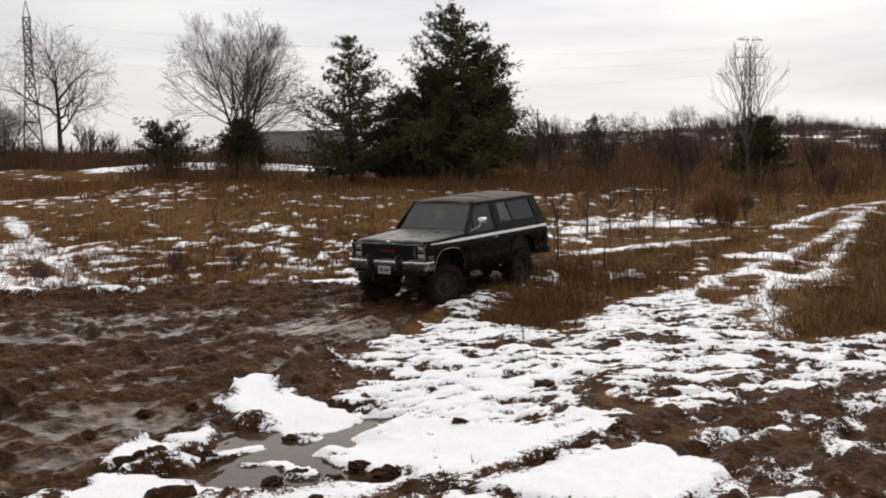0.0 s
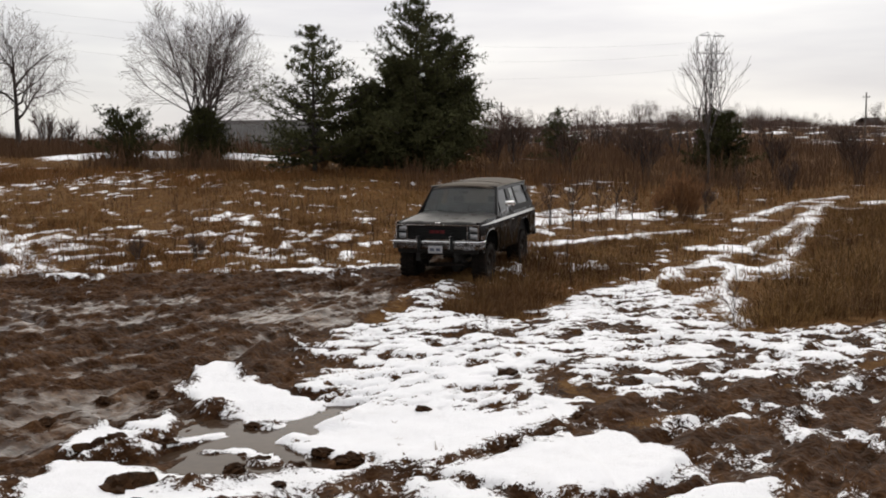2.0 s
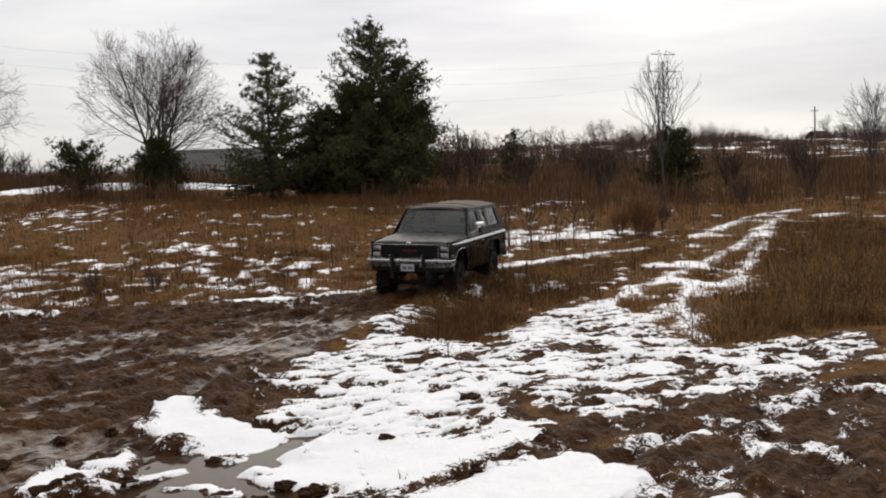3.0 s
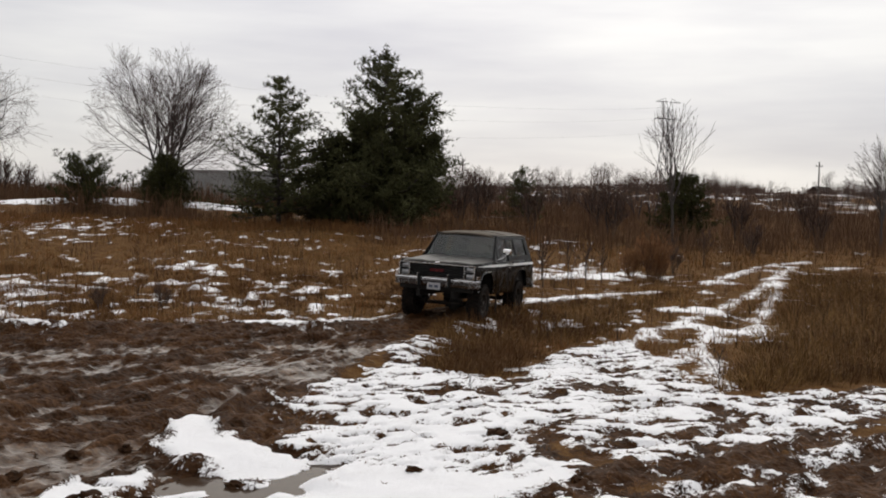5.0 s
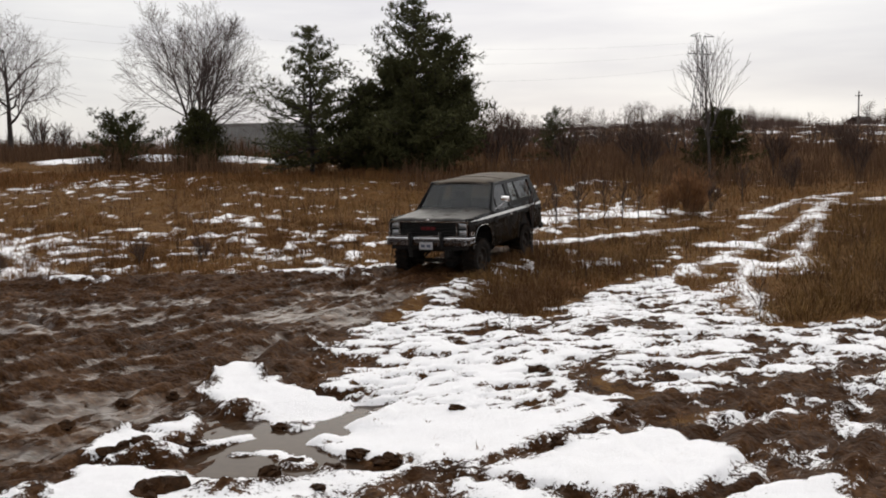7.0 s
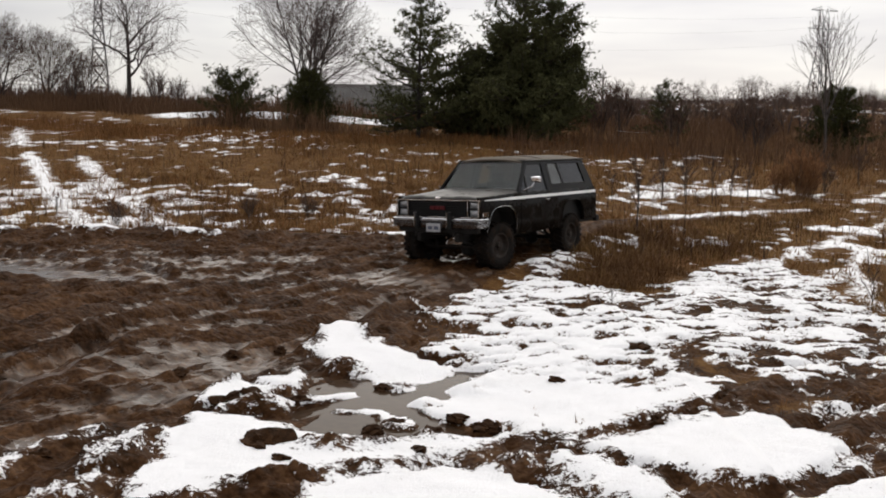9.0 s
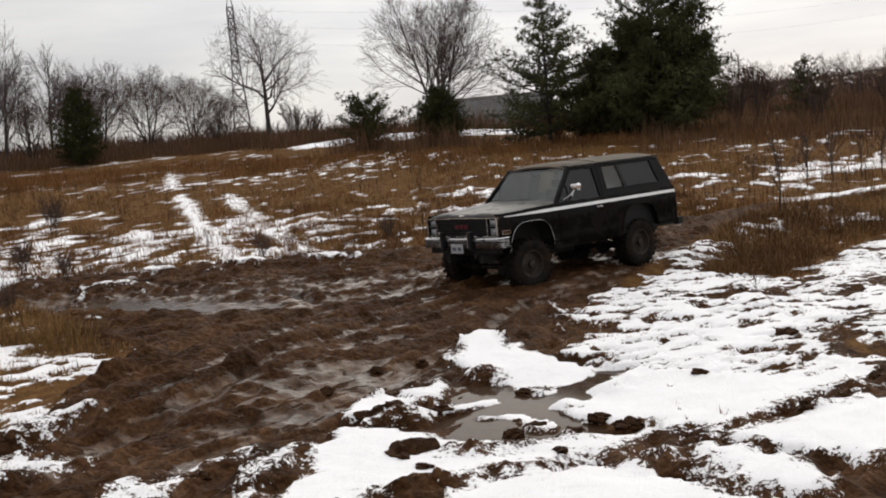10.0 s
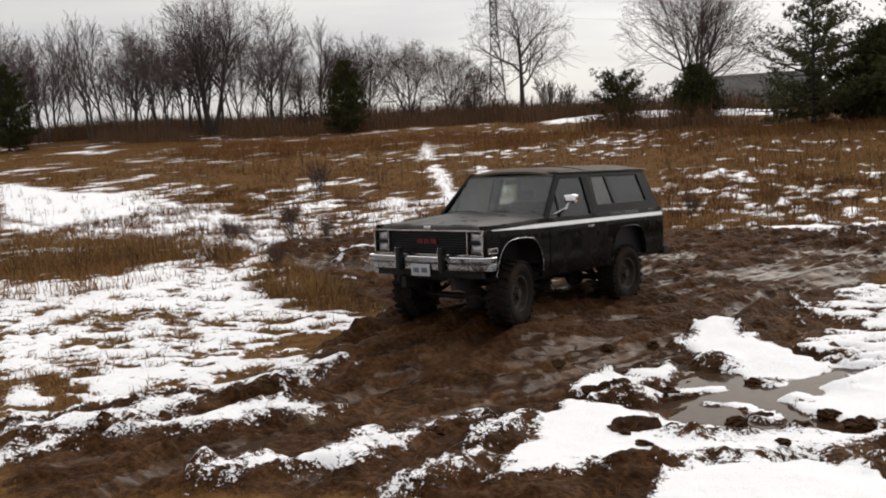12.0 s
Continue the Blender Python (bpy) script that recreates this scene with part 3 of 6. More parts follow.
def box(bm, x0, x1, y0, y1, z0, z1, bevel=0.0):
    made = bmesh.ops.create_cube(bm, size=1, matrix=Matrix.LocRotScale(((x0 + x1) / 2, (y0 + y1) / 2, (z0 + z1) / 2), None, (abs(x1 - x0), abs(y1 - y0), abs(z1 - z0))))
    if bevel:
        edges = {e for v in made["verts"] for e in v.link_edges}
        bmesh.ops.bevel(bm, geom=list(edges), offset=bevel, segments=2, affect="EDGES", profile=0.6)
    return bm


def beam(bm, p, q, r0, r1=None, sides=6):
    """A tapered bar from p to q."""
    p, q = Vector(p), Vector(q)
    r1 = r0 if r1 is None else r1
    turn = (q - p).to_track_quat("Z", "Y").to_matrix()
    rings = []
    for c, r in ((p, r0), (q, r1)):
        rings.append([bm.verts.new(c + turn @ Vector((r * math.cos(2 * math.pi * k / sides), r * math.sin(2 * math.pi * k / sides), 0))) for k in range(sides)])
    for k in range(sides):
        bm.faces.new((rings[0][k], rings[0][(k + 1) % sides], rings[1][(k + 1) % sides], rings[1][k]))
    bm.faces.new(rings[0][::-1])
    bm.faces.new(rings[1])
    return bm


def pipe(bm, points, r, sides=6):
    for a, b in zip(points, points[1:]):
        beam(bm, a, b, r, r, sides)
    return bm


def sheet(bm, rows, thick=None):
    """A surface from rows of points; thick: a vector by which it is given depth."""
    vs = [[bm.verts.new(p) for p in row] for row in rows]
    for a, b in zip(vs, vs[1:]):
        for k in range(len(a) - 1):
            bm.faces.new((a[k], a[k + 1], b[k + 1], b[k]))
    if thick is not None:
        back = [[bm.verts.new(v.co + Vector(thick)) for v in row] for row in vs]
        for a, b in zip(back, back[1:]):
            for k in range(len(a) - 1):
                bm.faces.new((a[k], b[k], b[k + 1], a[k + 1]))
        rim = [(r, 0) for r in range(len(vs))] + [(len(vs) - 1, c) for c in range(1, len(vs[0]))] + \
              [(r, len(vs[0]) - 1) for r in range(len(vs) - 2, -1, -1)] + [(0, c) for c in range(len(vs[0]) - 2, 0, -1)]
        for (r, c), (r2, c2) in zip(rim, rim[1:] + rim[:1]):
            bm.faces.new((vs[r][c], back[r][c], back[r2][c2], vs[r2][c2]))
    return bm


def plate_of(bm, points, thick):
    """A flat piece with depth from an outline of points."""
    f = [bm.verts.new(p) for p in points]
    b = [bm.verts.new(Vector(p) + Vector(thick)) for p in points]
    bm.faces.new(f)
    bm.faces.new(b[::-1])
    for k in range(len(f)):
        j = (k + 1) % len(f)
        bm.faces.new((f[k], b[k], b[j], f[j]))
    return bm


def revolve(bm, profile, steps, axis="x"):
    """Turns a profile of (along, radius) about the x axis."""
    rings = []
    for k in range(steps):
        a = 2 * math.pi * k / steps
        rings.append([bm.verts.new((s, r * math.cos(a), r * math.sin(a))) for s, r in profile])
    for k in range(steps):
        p, q = rings[k], rings[(k + 1) % steps]
        for j in range(len(profile) - 1):
            bm.faces.new((p[j], p[j + 1], q[j + 1], q[j]))
    return bm


# ---- the truck ----
MUD_BROWN = (0.075, 0.048, 0.032)
paint = mat("black_paint", (0.004, 0.004, 0.0045), (0.008, 0.008, 0.008), scale=3, rough=0.16, bump=0.02, coat=0.0, third=(0.008, 0.006, 0.005), third_at=0.66, third_scale=3.5, spec=0.10)
paint_low = mat("muddied_black_paint", (0.004, 0.0038, 0.0035), (0.008, 0.007, 0.006), scale=3, rough=0.14, bump=0.03, coat=0.0, third=(0.009, 0.0055, 0.004), third_at=0.58, third_scale=2.0, spec=0.07)
hood_dust = mat("dusty_black_paint", (0.009, 0.0085, 0.008), (0.026, 0.023, 0.020), scale=2.2, rough=0.40, bump=0.02, coat=0.0, spec=0.14, third=(0.040, 0.030, 0.022), third_at=0.62, third_scale=2.6)
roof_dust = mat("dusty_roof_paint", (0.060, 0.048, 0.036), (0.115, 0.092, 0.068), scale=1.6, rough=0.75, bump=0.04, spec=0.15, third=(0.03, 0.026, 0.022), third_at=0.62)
cap_mat = mat("black_fibreglass", (0.005, 0.005, 0.005), (0.010, 0.009, 0.008), scale=4, rough=0.45, spec=0.10, bump=0.05)
chrome = mat("chrome", (0.48, 0.48, 0.49), (0.62, 0.62, 0.63), scale=5, rough=0.17, metal=1.0, bump=0.02, third=MUD_BROWN, third_at=0.66, third_scale=5)
# chrome made darker in its colour, for the bumper's shaded face and front arches
darkened_chrome = mat("darkened_chrome", (0.20, 0.20, 0.205), (0.32, 0.32, 0.325), scale=5, rough=0.24, metal=1.0, bump=0.03, third=(0.030, 0.020, 0.014), third_at=0.60, third_scale=4)
bright = mat("polished_chrome", (0.85, 0.85, 0.86), (0.93, 0.93, 0.94), scale=5, rough=0.12, metal=1.0, bump=0.0)
rubber = mat("muddy_rubber", (0.006, 0.005, 0.0045), (0.014, 0.011, 0.009), scale=6, rough=0.8, bump=0.4, third=(0.026, 0.015, 0.009), third_at=0.58, third_scale=5, spec=0.12)
steel = mat("muddy_wheel_steel", (0.020, 0.016, 0.013), (0.040, 0.030, 0.023), scale=7, rough=0.6, metal=0.2, bump=0.2, third=(0.030, 0.019, 0.013), third_at=0.5, third_scale=7)
under = mat("grimy_chassis", (0.005, 0.0045, 0.004), (0.013, 0.010, 0.008), scale=6, rough=0.85, bump=0.3)
plastic = mat("black_plastic", (0.005, 0.005, 0.005), (0.010, 0.010, 0.010), scale=9, rough=0.5, bump=0.1, spec=0.25)
white = mat("white_stripe", (0.72, 0.72, 0.71), (0.82, 0.82, 0.80), scale=6, rough=0.4, bump=0.0, third=(0.30, 0.25, 0.20), third_at=0.70, third_scale=6)
red = mat("red_badge", (0.075, 0.009, 0.011), (0.10, 0.012, 0.014), scale=8, rough=0.5, bump=0.0, spec=0.2)
plate_white = mat("plate_white", (0.30, 0.30, 0.31), (0.40, 0.40, 0.41), scale=6, rough=0.45, bump=0.0)
plate_blue = mat("plate_blue", (0.06, 0.07, 0.10), (0.08, 0.09, 0.13), scale=6, rough=0.45, bump=0.0)
cloth = mat("dark_seat_cloth", (0.020, 0.017, 0.016), (0.038, 0.033, 0.030), scale=14, rough=0.9, bump=0.2)
lens_red = mat("red_lens", (0.20, 0.01, 0.01), (0.28, 0.02, 0.015), scale=20, rough=0.2, bump=0.1)
lens_amber = mat("smoked_amber_lens", (0.06, 0.035, 0.02), (0.09, 0.05, 0.03), scale=20, rough=0.2, bump=0.1)
lamp_glass = mat("headlamp_glass", (0.25, 0.26, 0.27), (0.50, 0.51, 0.52), scale=30, rough=0.15, metal=0.55, bump=0.2, fine=90)


def glass(name, tint, rough=0.03):
    m = bpy.data.materials.new(name)
    m.use_nodes = True
    t = m.node_tree
    p = t.nodes["Principled BSDF"]
    p.inputs["Transmission Weight"].default_value = 1.0
    p.inputs["IOR"].default_value = 1.45
    n, r = t.nodes.new("ShaderNodeTexNoise"), t.nodes.new("ShaderNodeMapRange")
    n.inputs["Scale"].default_value, n.inputs["Detail"].default_value = 3.0, 6
    r.inputs["To Min"].default_value, r.inputs["To Max"].default_value = rough, rough + 0.03
    t.links.new(n.outputs["Fac"], r.inputs[0])
    t.links.new(r.outputs[0], p.inputs["Roughness"])
    p.inputs["Base Color"].default_value = (*tint, 1)
    return m


clear = glass("windscreen_glass", (0.60, 0.66, 0.63))
tinted = glass("tinted_glass", (0.25, 0.27, 0.27))
smoked = glass("smoked_glass", (0.10, 0.11, 0.11))

BELT, RAIL = 1.46, 2.05


def body_x(y, z):
    """Half width of the lower body."""
    bulge = 0.985 - 0.055 * max(0.0, (z - 1.24) / 0.22) ** 2 - 0.03 * max(0.0, (1.0 - z) / 0.3) ** 2
    return bulge - 0.05 * max(0.0, min(1.0, (y - 1.6) / 0.5)) ** 2


def arch(y):
    """Lower edge of the side panel: sill, wheel openings and overhangs."""
    for c, half in ((1.42, 0.50), (-1.33, 0.50)):
        u = abs(y - c) / half
        if u < 1:
            return 0.72 + 0.52 * (1 - u ** 3.6) ** 0.5
    return 0.70 if -1.33 < y < 1.42 else (0.90 if y > 1.42 else 0.80)


def upper(y, z, sx, out=0.0):
    """A place on the sloping side of the cab above the belt."""
    u = (z - BELT) / (RAIL - BELT)
    return (sx * (0.93 - 0.17 * u + out), y, z)


def build_truck():
    truck = new("off_road_truck")
    tagged(truck, "lifted black two-door utility truck with white side stripe, muddy", "truck")
    # side panels with wheel openings
    ys = sorted(set([round(-2.38 + 0.05 * k, 3) for k in range(90)] + [2.10] + [c + s * 0.50 * v for c in (1.42, -1.33) for s in (1, -1) for v in (0.8, 0.9, 0.96, 0.985, 1.0)]))
    for sx in (-1, 1):
        rows = []
        for y in ys:
            lo = arch(y)
            rows.append([(sx * body_x(y, lo + (BELT - 0.02 * step(y, 1.0, 2.1) - lo) * k / 8), y, lo + (BELT - 0.03 * step(y, 0.8, 2.1) - lo) * k / 8) for k in range(9)])
        part("side_panel", sheet(bmesh.new(), rows, (-sx * 0.05, 0, 0)), paint_low, truck, smooth=True)
        # door, a little proud, with its seam
        dys = np.linspace(-0.40, 0.76, 14)
        rows = [[(sx * (body_x(y, z) + 0.008), y, z) for z in np.linspace(0.78, BELT - 0.01, 8)] for y in dys]
        door = part("door", sheet(bmesh.new(), rows, (-sx * 0.03, 0, 0)), paint_low, truck, smooth=True)
        part("door_handle", box(bmesh.new(), sx * 0.965, sx * 1.005, -0.33, -0.17, 1.285, 1.315, 0.008), chrome, door, "chrome door handle")
        # white stripe with a pointed front end
        sy = np.linspace(-2.36, 1.98, 40)
        rows = []
        for y in sy:
            w = 0.045 * min(1.0, (2.02 - y) / 1.0) + 0.008
            rows.append([(sx * (body_x(y, 1.372 + d * w) + 0.012), y, 1.372 + d * w) for d in (-0.5, 0, 0.5)])
        part("side_stripe", sheet(bmesh.new(), rows, (-sx * 0.006, 0, 0)), white, truck, "white side stripe")
        # bright lips of the wheel openings
        for c in (1.42, -1.33):
            bm = bmesh.new()
            pts = [Vector((sx * (body_x(y, arch(y)) + 0.008), y, arch(y) + 0.004)) for y in [c + 0.498 * math.sin(a) for a in np.linspace(-1.54, 1.54, 22)]]
            pipe(bm, pts, 0.008 if c > 0 else 0.006, 5)
            part("arch_trim", bm, darkened_chrome if c > 0 else paint_low, truck)
        # cab side above the belt: pillars, rail, panes
        def panel(name, pts, material, inset=0.0, depth=0.045):
            return part(name, plate_of(bmesh.new(), [upper(y, z, sx, -inset) for y, z in pts], (-sx * depth, 0, 0)), material, truck)
        panel("front_pillar", [(0.80, BELT), (0.70, BELT), (0.20, RAIL - 0.07), (0.24, RAIL)], paint)
        panel("roof_rail", [(0.24, RAIL), (0.20, RAIL - 0.07), (-2.17, RAIL - 0.07), (-2.16, RAIL + 0.01)], paint)
        panel("door_pillar", [(-0.36, BELT), (-0.46, BELT), (-0.50, RAIL - 0.07), (-0.34, RAIL - 0.07)], paint)
        panel("quarter_pillar", [(-0.46, BELT), (-0.58, BELT), (-0.60, RAIL - 0.07), (-0.50, RAIL - 0.07)], cap_mat)
        panel("quarter_sill", [(-0.58, BELT), (-2.36, BELT), (-2.34, BELT + 0.12), (-0.58, BELT + 0.12)], cap_mat)
        panel("rear_pillar", [(-2.02, BELT + 0.12), (-2.34, BELT + 0.12), (-2.17, RAIL - 0.07), (-1.92, RAIL - 0.07)], cap_mat)
        panel("window_divider", [(-1.06, BELT + 0.12), (-1.12, BELT + 0.12), (-1.03, RAIL - 0.07), (-0.97, RAIL - 0.07)], plastic, 0.004, 0.03)
        panel("door_glass", [(0.70, BELT), (-0.36, BELT), (-0.34, RAIL - 0.07), (0.20, RAIL - 0.07)], smoked, 0.02, 0.006)
        panel("quarter_glass", [(-0.58, BELT + 0.12), (-1.06, BELT + 0.12), (-0.97, RAIL - 0.07), (-0.60, RAIL - 0.07)], clear, 0.02, 0.006)
        panel("quarter_glass", [(-1.12, BELT + 0.12), (-2.02, BELT + 0.12), (-1.92, RAIL - 0.07), (-1.03, RAIL - 0.07)], smoked, 0.02, 0.006)
        panel("vent_divider", [(0.42, BELT), (0.39, BELT), (0.37, RAIL - 0.22), (0.40, RAIL - 0.22)], plastic, 0.003, 0.03)
        # mirror on its bracket, on the driver's side alone
        if sx < 0:
            bm = bmesh.new()
            pipe(bm, [(-0.93, 0.58, 1.50), (-1.06, 0.50, 1.58), (-1.10, 0.46, 1.66)], 0.012)
            pipe(bm, [(-0.93, 0.44, 1.50), (-1.06, 0.46, 1.58)], 0.010)
            arm = part("mirror_bracket", bm, chrome, truck, "chrome mirror bracket")
            part("mirror_head", box(bmesh.new(), -1.22, -1.02, 0.40, 0.48, 1.645, 1.765, 0.035), bright, arm, "chrome mirror head")
        # front side marker
        bm = bmesh.new()
        for z in (1.085, 1.145):
            box(bm, sx * 0.945, sx * 0.978, 1.90, 2.07, z, z + 0.014)
        for y in (1.90, 2.06):
            box(bm, sx * 0.945, sx * 0.978, y, y + 0.014, 1.085, 1.159)
        mk = part("side_marker", bm, chrome, truck, "chrome-framed side marker")
        part("marker_lens", box(bmesh.new(), sx * 0.94, sx * 0.962, 1.915, 2.06, 1.099, 1.145), lens_amber, mk, "dark amber lens")
        part("tail_lamp", box(bmesh.new(), sx * 0.80, sx * 0.95, -2.415, -2.36, 1.0, 1.28, 0.012), lens_red, truck, "red tail lamp")
        part("wheel_well", box(bmesh.new(), sx * 0.56, sx * 0.60, 0.80, 1.90, 0.80, 1.40), under, truck)
        part("wheel_well", box(bmesh.new(), sx * 0.56, sx * 0.60, -1.9, -0.78, 0.80, 1.40), under, truck)
        for c in (1.42, -1.33):
            rows = [[(sx * 0.58, c + 0.55 * math.sin(a), 0.72 + 0.55 * math.cos(a) ** 0.5), (sx * 0.94, c + 0.55 * math.sin(a), 0.72 + 0.55 * math.cos(a) ** 0.5)] for a in np.linspace(-1.5, 1.5, 14)]
            part("arch_liner", sheet(bmesh.new(), rows, (0, 0, 0.015)), under, truck)
    # bonnet with raised middle and rolled front edge
    xs = np.linspace(-0.925, 0.925, 25)
    def bonnet(x, y):
        u = (2.11 - y) / 1.40
        z = 1.405 + 0.095 * u + 0.030 * (1 - (x / 0.93) ** 2) + 0.018 * step(abs(x), 0.30, 0.38) * (1 - step(abs(x), 0.72, 0.80))
        return z - 0.05 * max(0.0, (y - 2.02) / 0.09) ** 2 - 0.03 * max(0.0, (abs(x) - 0.84) / 0.09) ** 2
    part("bonnet", sheet(bmesh.new(), [[(x, y, bonnet(x, y)) for x in xs] for y in np.r_[np.linspace(0.72, 2.0, 16), 2.04, 2.07, 2.09, 2.11]], (0, 0, -0.03)), hood_dust, truck, "dusty black bonnet", True)
    part("bonnet_badge", box(bmesh.new(), -0.055, 0.055, 2.085, 2.105, 1.395, 1.43, 0.006), bright, truck, "chrome badge")
    # cowl and wipers
    part("cowl", box(bmesh.new(), -0.90, 0.90, 0.66, 0.76, 1.40, 1.50, 0.01), plastic, truck)
    for x in (-0.45, 0.18):
        bm = bmesh.new()
        pipe(bm, [(x, 0.745, 1.515), (x + 0.22, 0.70, 1.555), (x + 0.48, 0.715, 1.545)], 0.008)
        part("wiper", bm, plastic, truck)
    # windscreen and roof
    part("windscreen", plate_of(bmesh.new(), [(-0.84, 0.72, 1.48), (0.84, 0.72, 1.48), (0.72, 0.25, 2.03), (-0.72, 0.25, 2.03)], (0, -0.008, -0.004)), clear, truck)
    bm = bmesh.new()
    plate_of(bm, [(-0.78, 0.275, 2.00), (0.78, 0.275, 2.00), (0.76, 0.22, 2.065), (-0.76, 0.22, 2.065)], (0, -0.03, -0.01))
    part("windscreen_header", bm, paint, truck)
    def top(x, y):
        u = abs(x) / 0.765
        z = 2.06 + 0.075 * (1 - u ** 2.6)
        return z - 0.05 * max(0.0, (y - 0.0) / 0.26) ** 2 - 0.03 * max(0.0, (-1.9 - y) / 0.3) ** 2
    rx = np.linspace(-0.765, 0.765, 17)
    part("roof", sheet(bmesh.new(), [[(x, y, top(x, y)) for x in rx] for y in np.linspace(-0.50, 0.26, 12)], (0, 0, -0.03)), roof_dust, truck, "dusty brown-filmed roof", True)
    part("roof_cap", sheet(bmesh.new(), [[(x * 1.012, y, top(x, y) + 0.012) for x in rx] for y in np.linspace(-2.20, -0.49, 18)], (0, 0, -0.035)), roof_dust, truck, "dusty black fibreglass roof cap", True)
    part("drip_rail", pipe(pipe(bmesh.new(), [(-0.79, 0.25, 2.052), (-0.79, -2.15, 2.062)], 0.012, 5), [(0.79, 0.25, 2.052), (0.79, -2.15, 2.062)], 0.012, 5), plastic, truck)
    # back: tailgate, rear pane, bumper
    part("tailgate", box(bmesh.new(), -0.94, 0.94, -2.39, -2.33, 0.80, 1.47, 0.012), paint_low, truck)
    part("rear_glass", plate_of(bmesh.new(), [(-0.86, -2.36, 1.47), (0.86, -2.36, 1.47), (0.74, -2.17, 2.05), (-0.74, -2.17, 2.05)], (0, 0.008, 0)), tinted, truck)
    part("rear_bumper", box(bmesh.new(), -0.97, 0.97, -2.56, -2.42, 0.72, 0.86, 0.02), under, truck)
    part("tow_hitch", box(box(bmesh.new(), -0.05, 0.05, -2.68, -2.40, 0.58, 0.66), -0.03, 0.03, -2.66, -2.60, 0.66, 0.74), under, truck)
    # front: grille, lamps, bumper
    part("front_panel", box(bmesh.new(), -0.90, 0.90, 1.98, 2.05, 0.96, 1.38), plastic, truck)
    bm = bmesh.new()
    for z in (1.065, 1.375):
        box(bm, -0.915, 0.915, 2.08, 2.135, z - 0.010, z + 0.010)
    for x in (-0.905, 0.905):
        box(bm, x - 0.012, x + 0.012, 2.08, 2.135, 1.055, 1.385)
    for x in (-0.665, 0.665):
        box(bm, x - 0.008, x + 0.008, 2.08, 2.125, 1.07, 1.37)
    part("grille_frame", bm, chrome, truck, "chrome grille frame")
    grille = part("grille", box(bmesh.new(), -0.65, 0.65, 2.05, 2.065, 1.07, 1.37), plastic, truck, "black grille")
    for k in range(9):
        part("grille_bar", box(bmesh.new(), -0.655, 0.655, 2.065, 2.10, 1.095 + 0.031 * k, 1.107 + 0.031 * k), plastic, grille)
    badge = bmesh.new()
    for x in (-0.115, 0.0, 0.115):
        box(badge, x - 0.048, x + 0.048, 2.10, 2.122, 1.20, 1.265, 0.004)
    part("grille_badge", badge, red, grille, "faded red badge")
    for sx in (-1, 1):
        for z in (1.145, 1.295):
            bm = bmesh.new()
            for d in (-0.068, 0.068):
                box(bm, sx * 0.785 - 0.112, sx * 0.785 + 0.112, 2.075, 2.125, z + d - 0.007, z + d + 0.007)
            for d in (-0.108, 0.108):
                box(bm, sx * 0.785 + d - 0.006, sx * 0.785 + d + 0.006, 2.075, 2.125, z - 0.07, z + 0.07)
            lamp = part("headlamp", bm, plastic, truck, "rectangular headlamp")
            rows = [[(sx * 0.785 + u * 0.085, 2.085 + 0.02 * (1 - u * u) * (1 - v * v), z + v * 0.056) for u in np.linspace(-1, 1, 9)] for v in np.linspace(-1, 1, 7)]
            part("lamp_glass", sheet(bmesh.new(), rows, (0, -0.03, 0)), lamp_glass, lamp, "clear lamp glass", True)
    # bumper: pressed bar that wraps round the corners
    path = [(x, 2.235 - 0.03 * (x / 1.0) ** 2) for x in np.linspace(-0.90, 0.90, 17)]
    path = [(-1.005, 1.98), (-1.005, 2.08), (-0.97, 2.17)] + path + [(0.97, 2.17), (1.005, 2.08), (1.005, 1.98)]
    prof = [(-0.05, 0.87), (-0.01, 0.88), (0.0, 0.91), (0.004, 0.955), (-0.012, 0.962), (0.0, 0.975), (0.006, 1.02), (-0.006, 1.04), (-0.05, 1.045)]
    rows = [[(x * (1 + d * 0.3), y + d, z) for d, z in prof] for x, y in path]
    # the face's dark reflection is put into its chrome colour
    part("front_bumper", sheet(bmesh.new(), rows, (0, -0.012, 0)), darkened_chrome, truck, "chrome front bumper", True)
    # the bumper's bright upper highlight, added as a bar of lighter chrome
    part("bumper_edge_highlight", pipe(bmesh.new(), [(x * 1.0, y - 0.004, 1.04) for x, y in path], 0.012, 6), bright, truck, "bright highlight along the bumper's top edge")
    for x in (-0.36, 0.36):
        g = part("bumper_guard", box(bmesh.new(), x - 0.030, x + 0.030, 2.19, 2.30, 0.86, 1.16, 0.018), plastic, truck, "black bumper guard")
        part("guard_edge", box(bmesh.new(), x + 0.022, x + 0.035, 2.20, 2.305, 0.90, 1.165, 0.005), chrome, g)
    pl = part("number_plate", box(bmesh.new(), -0.155, 0.155, 2.245, 2.26, 0.80, 0.955, 0.004), plate_white, truck, "white number plate")
    for x0, x1 in ((-0.115, -0.02), (0.02, 0.115)):
        part("plate_bar", box(bmesh.new(), x0, x1, 2.26, 2.264, 0.845, 0.905), plate_blue, pl)
    part("valance", box(bmesh.new(), -0.88, 0.88, 2.02, 2.12, 0.78, 0.90, 0.02), under, truck)
    for x in (-0.42, 0.42):
        part("tow_hook", pipe(bmesh.new(), [(x, 2.10, 0.80), (x, 2.22, 0.77), (x, 2.22, 0.71)], 0.018), under, truck)
    # chassis: rails, floor, axles, springs, shafts
    part("floor_pan", box(bmesh.new(), -0.92, 0.92, -2.34, 0.80, 0.74, 0.80), under, truck)
    part("engine_block", box(bmesh.new(), -0.50, 0.50, 0.80, 1.98, 0.72, 1.34, 0.03), under, truck)
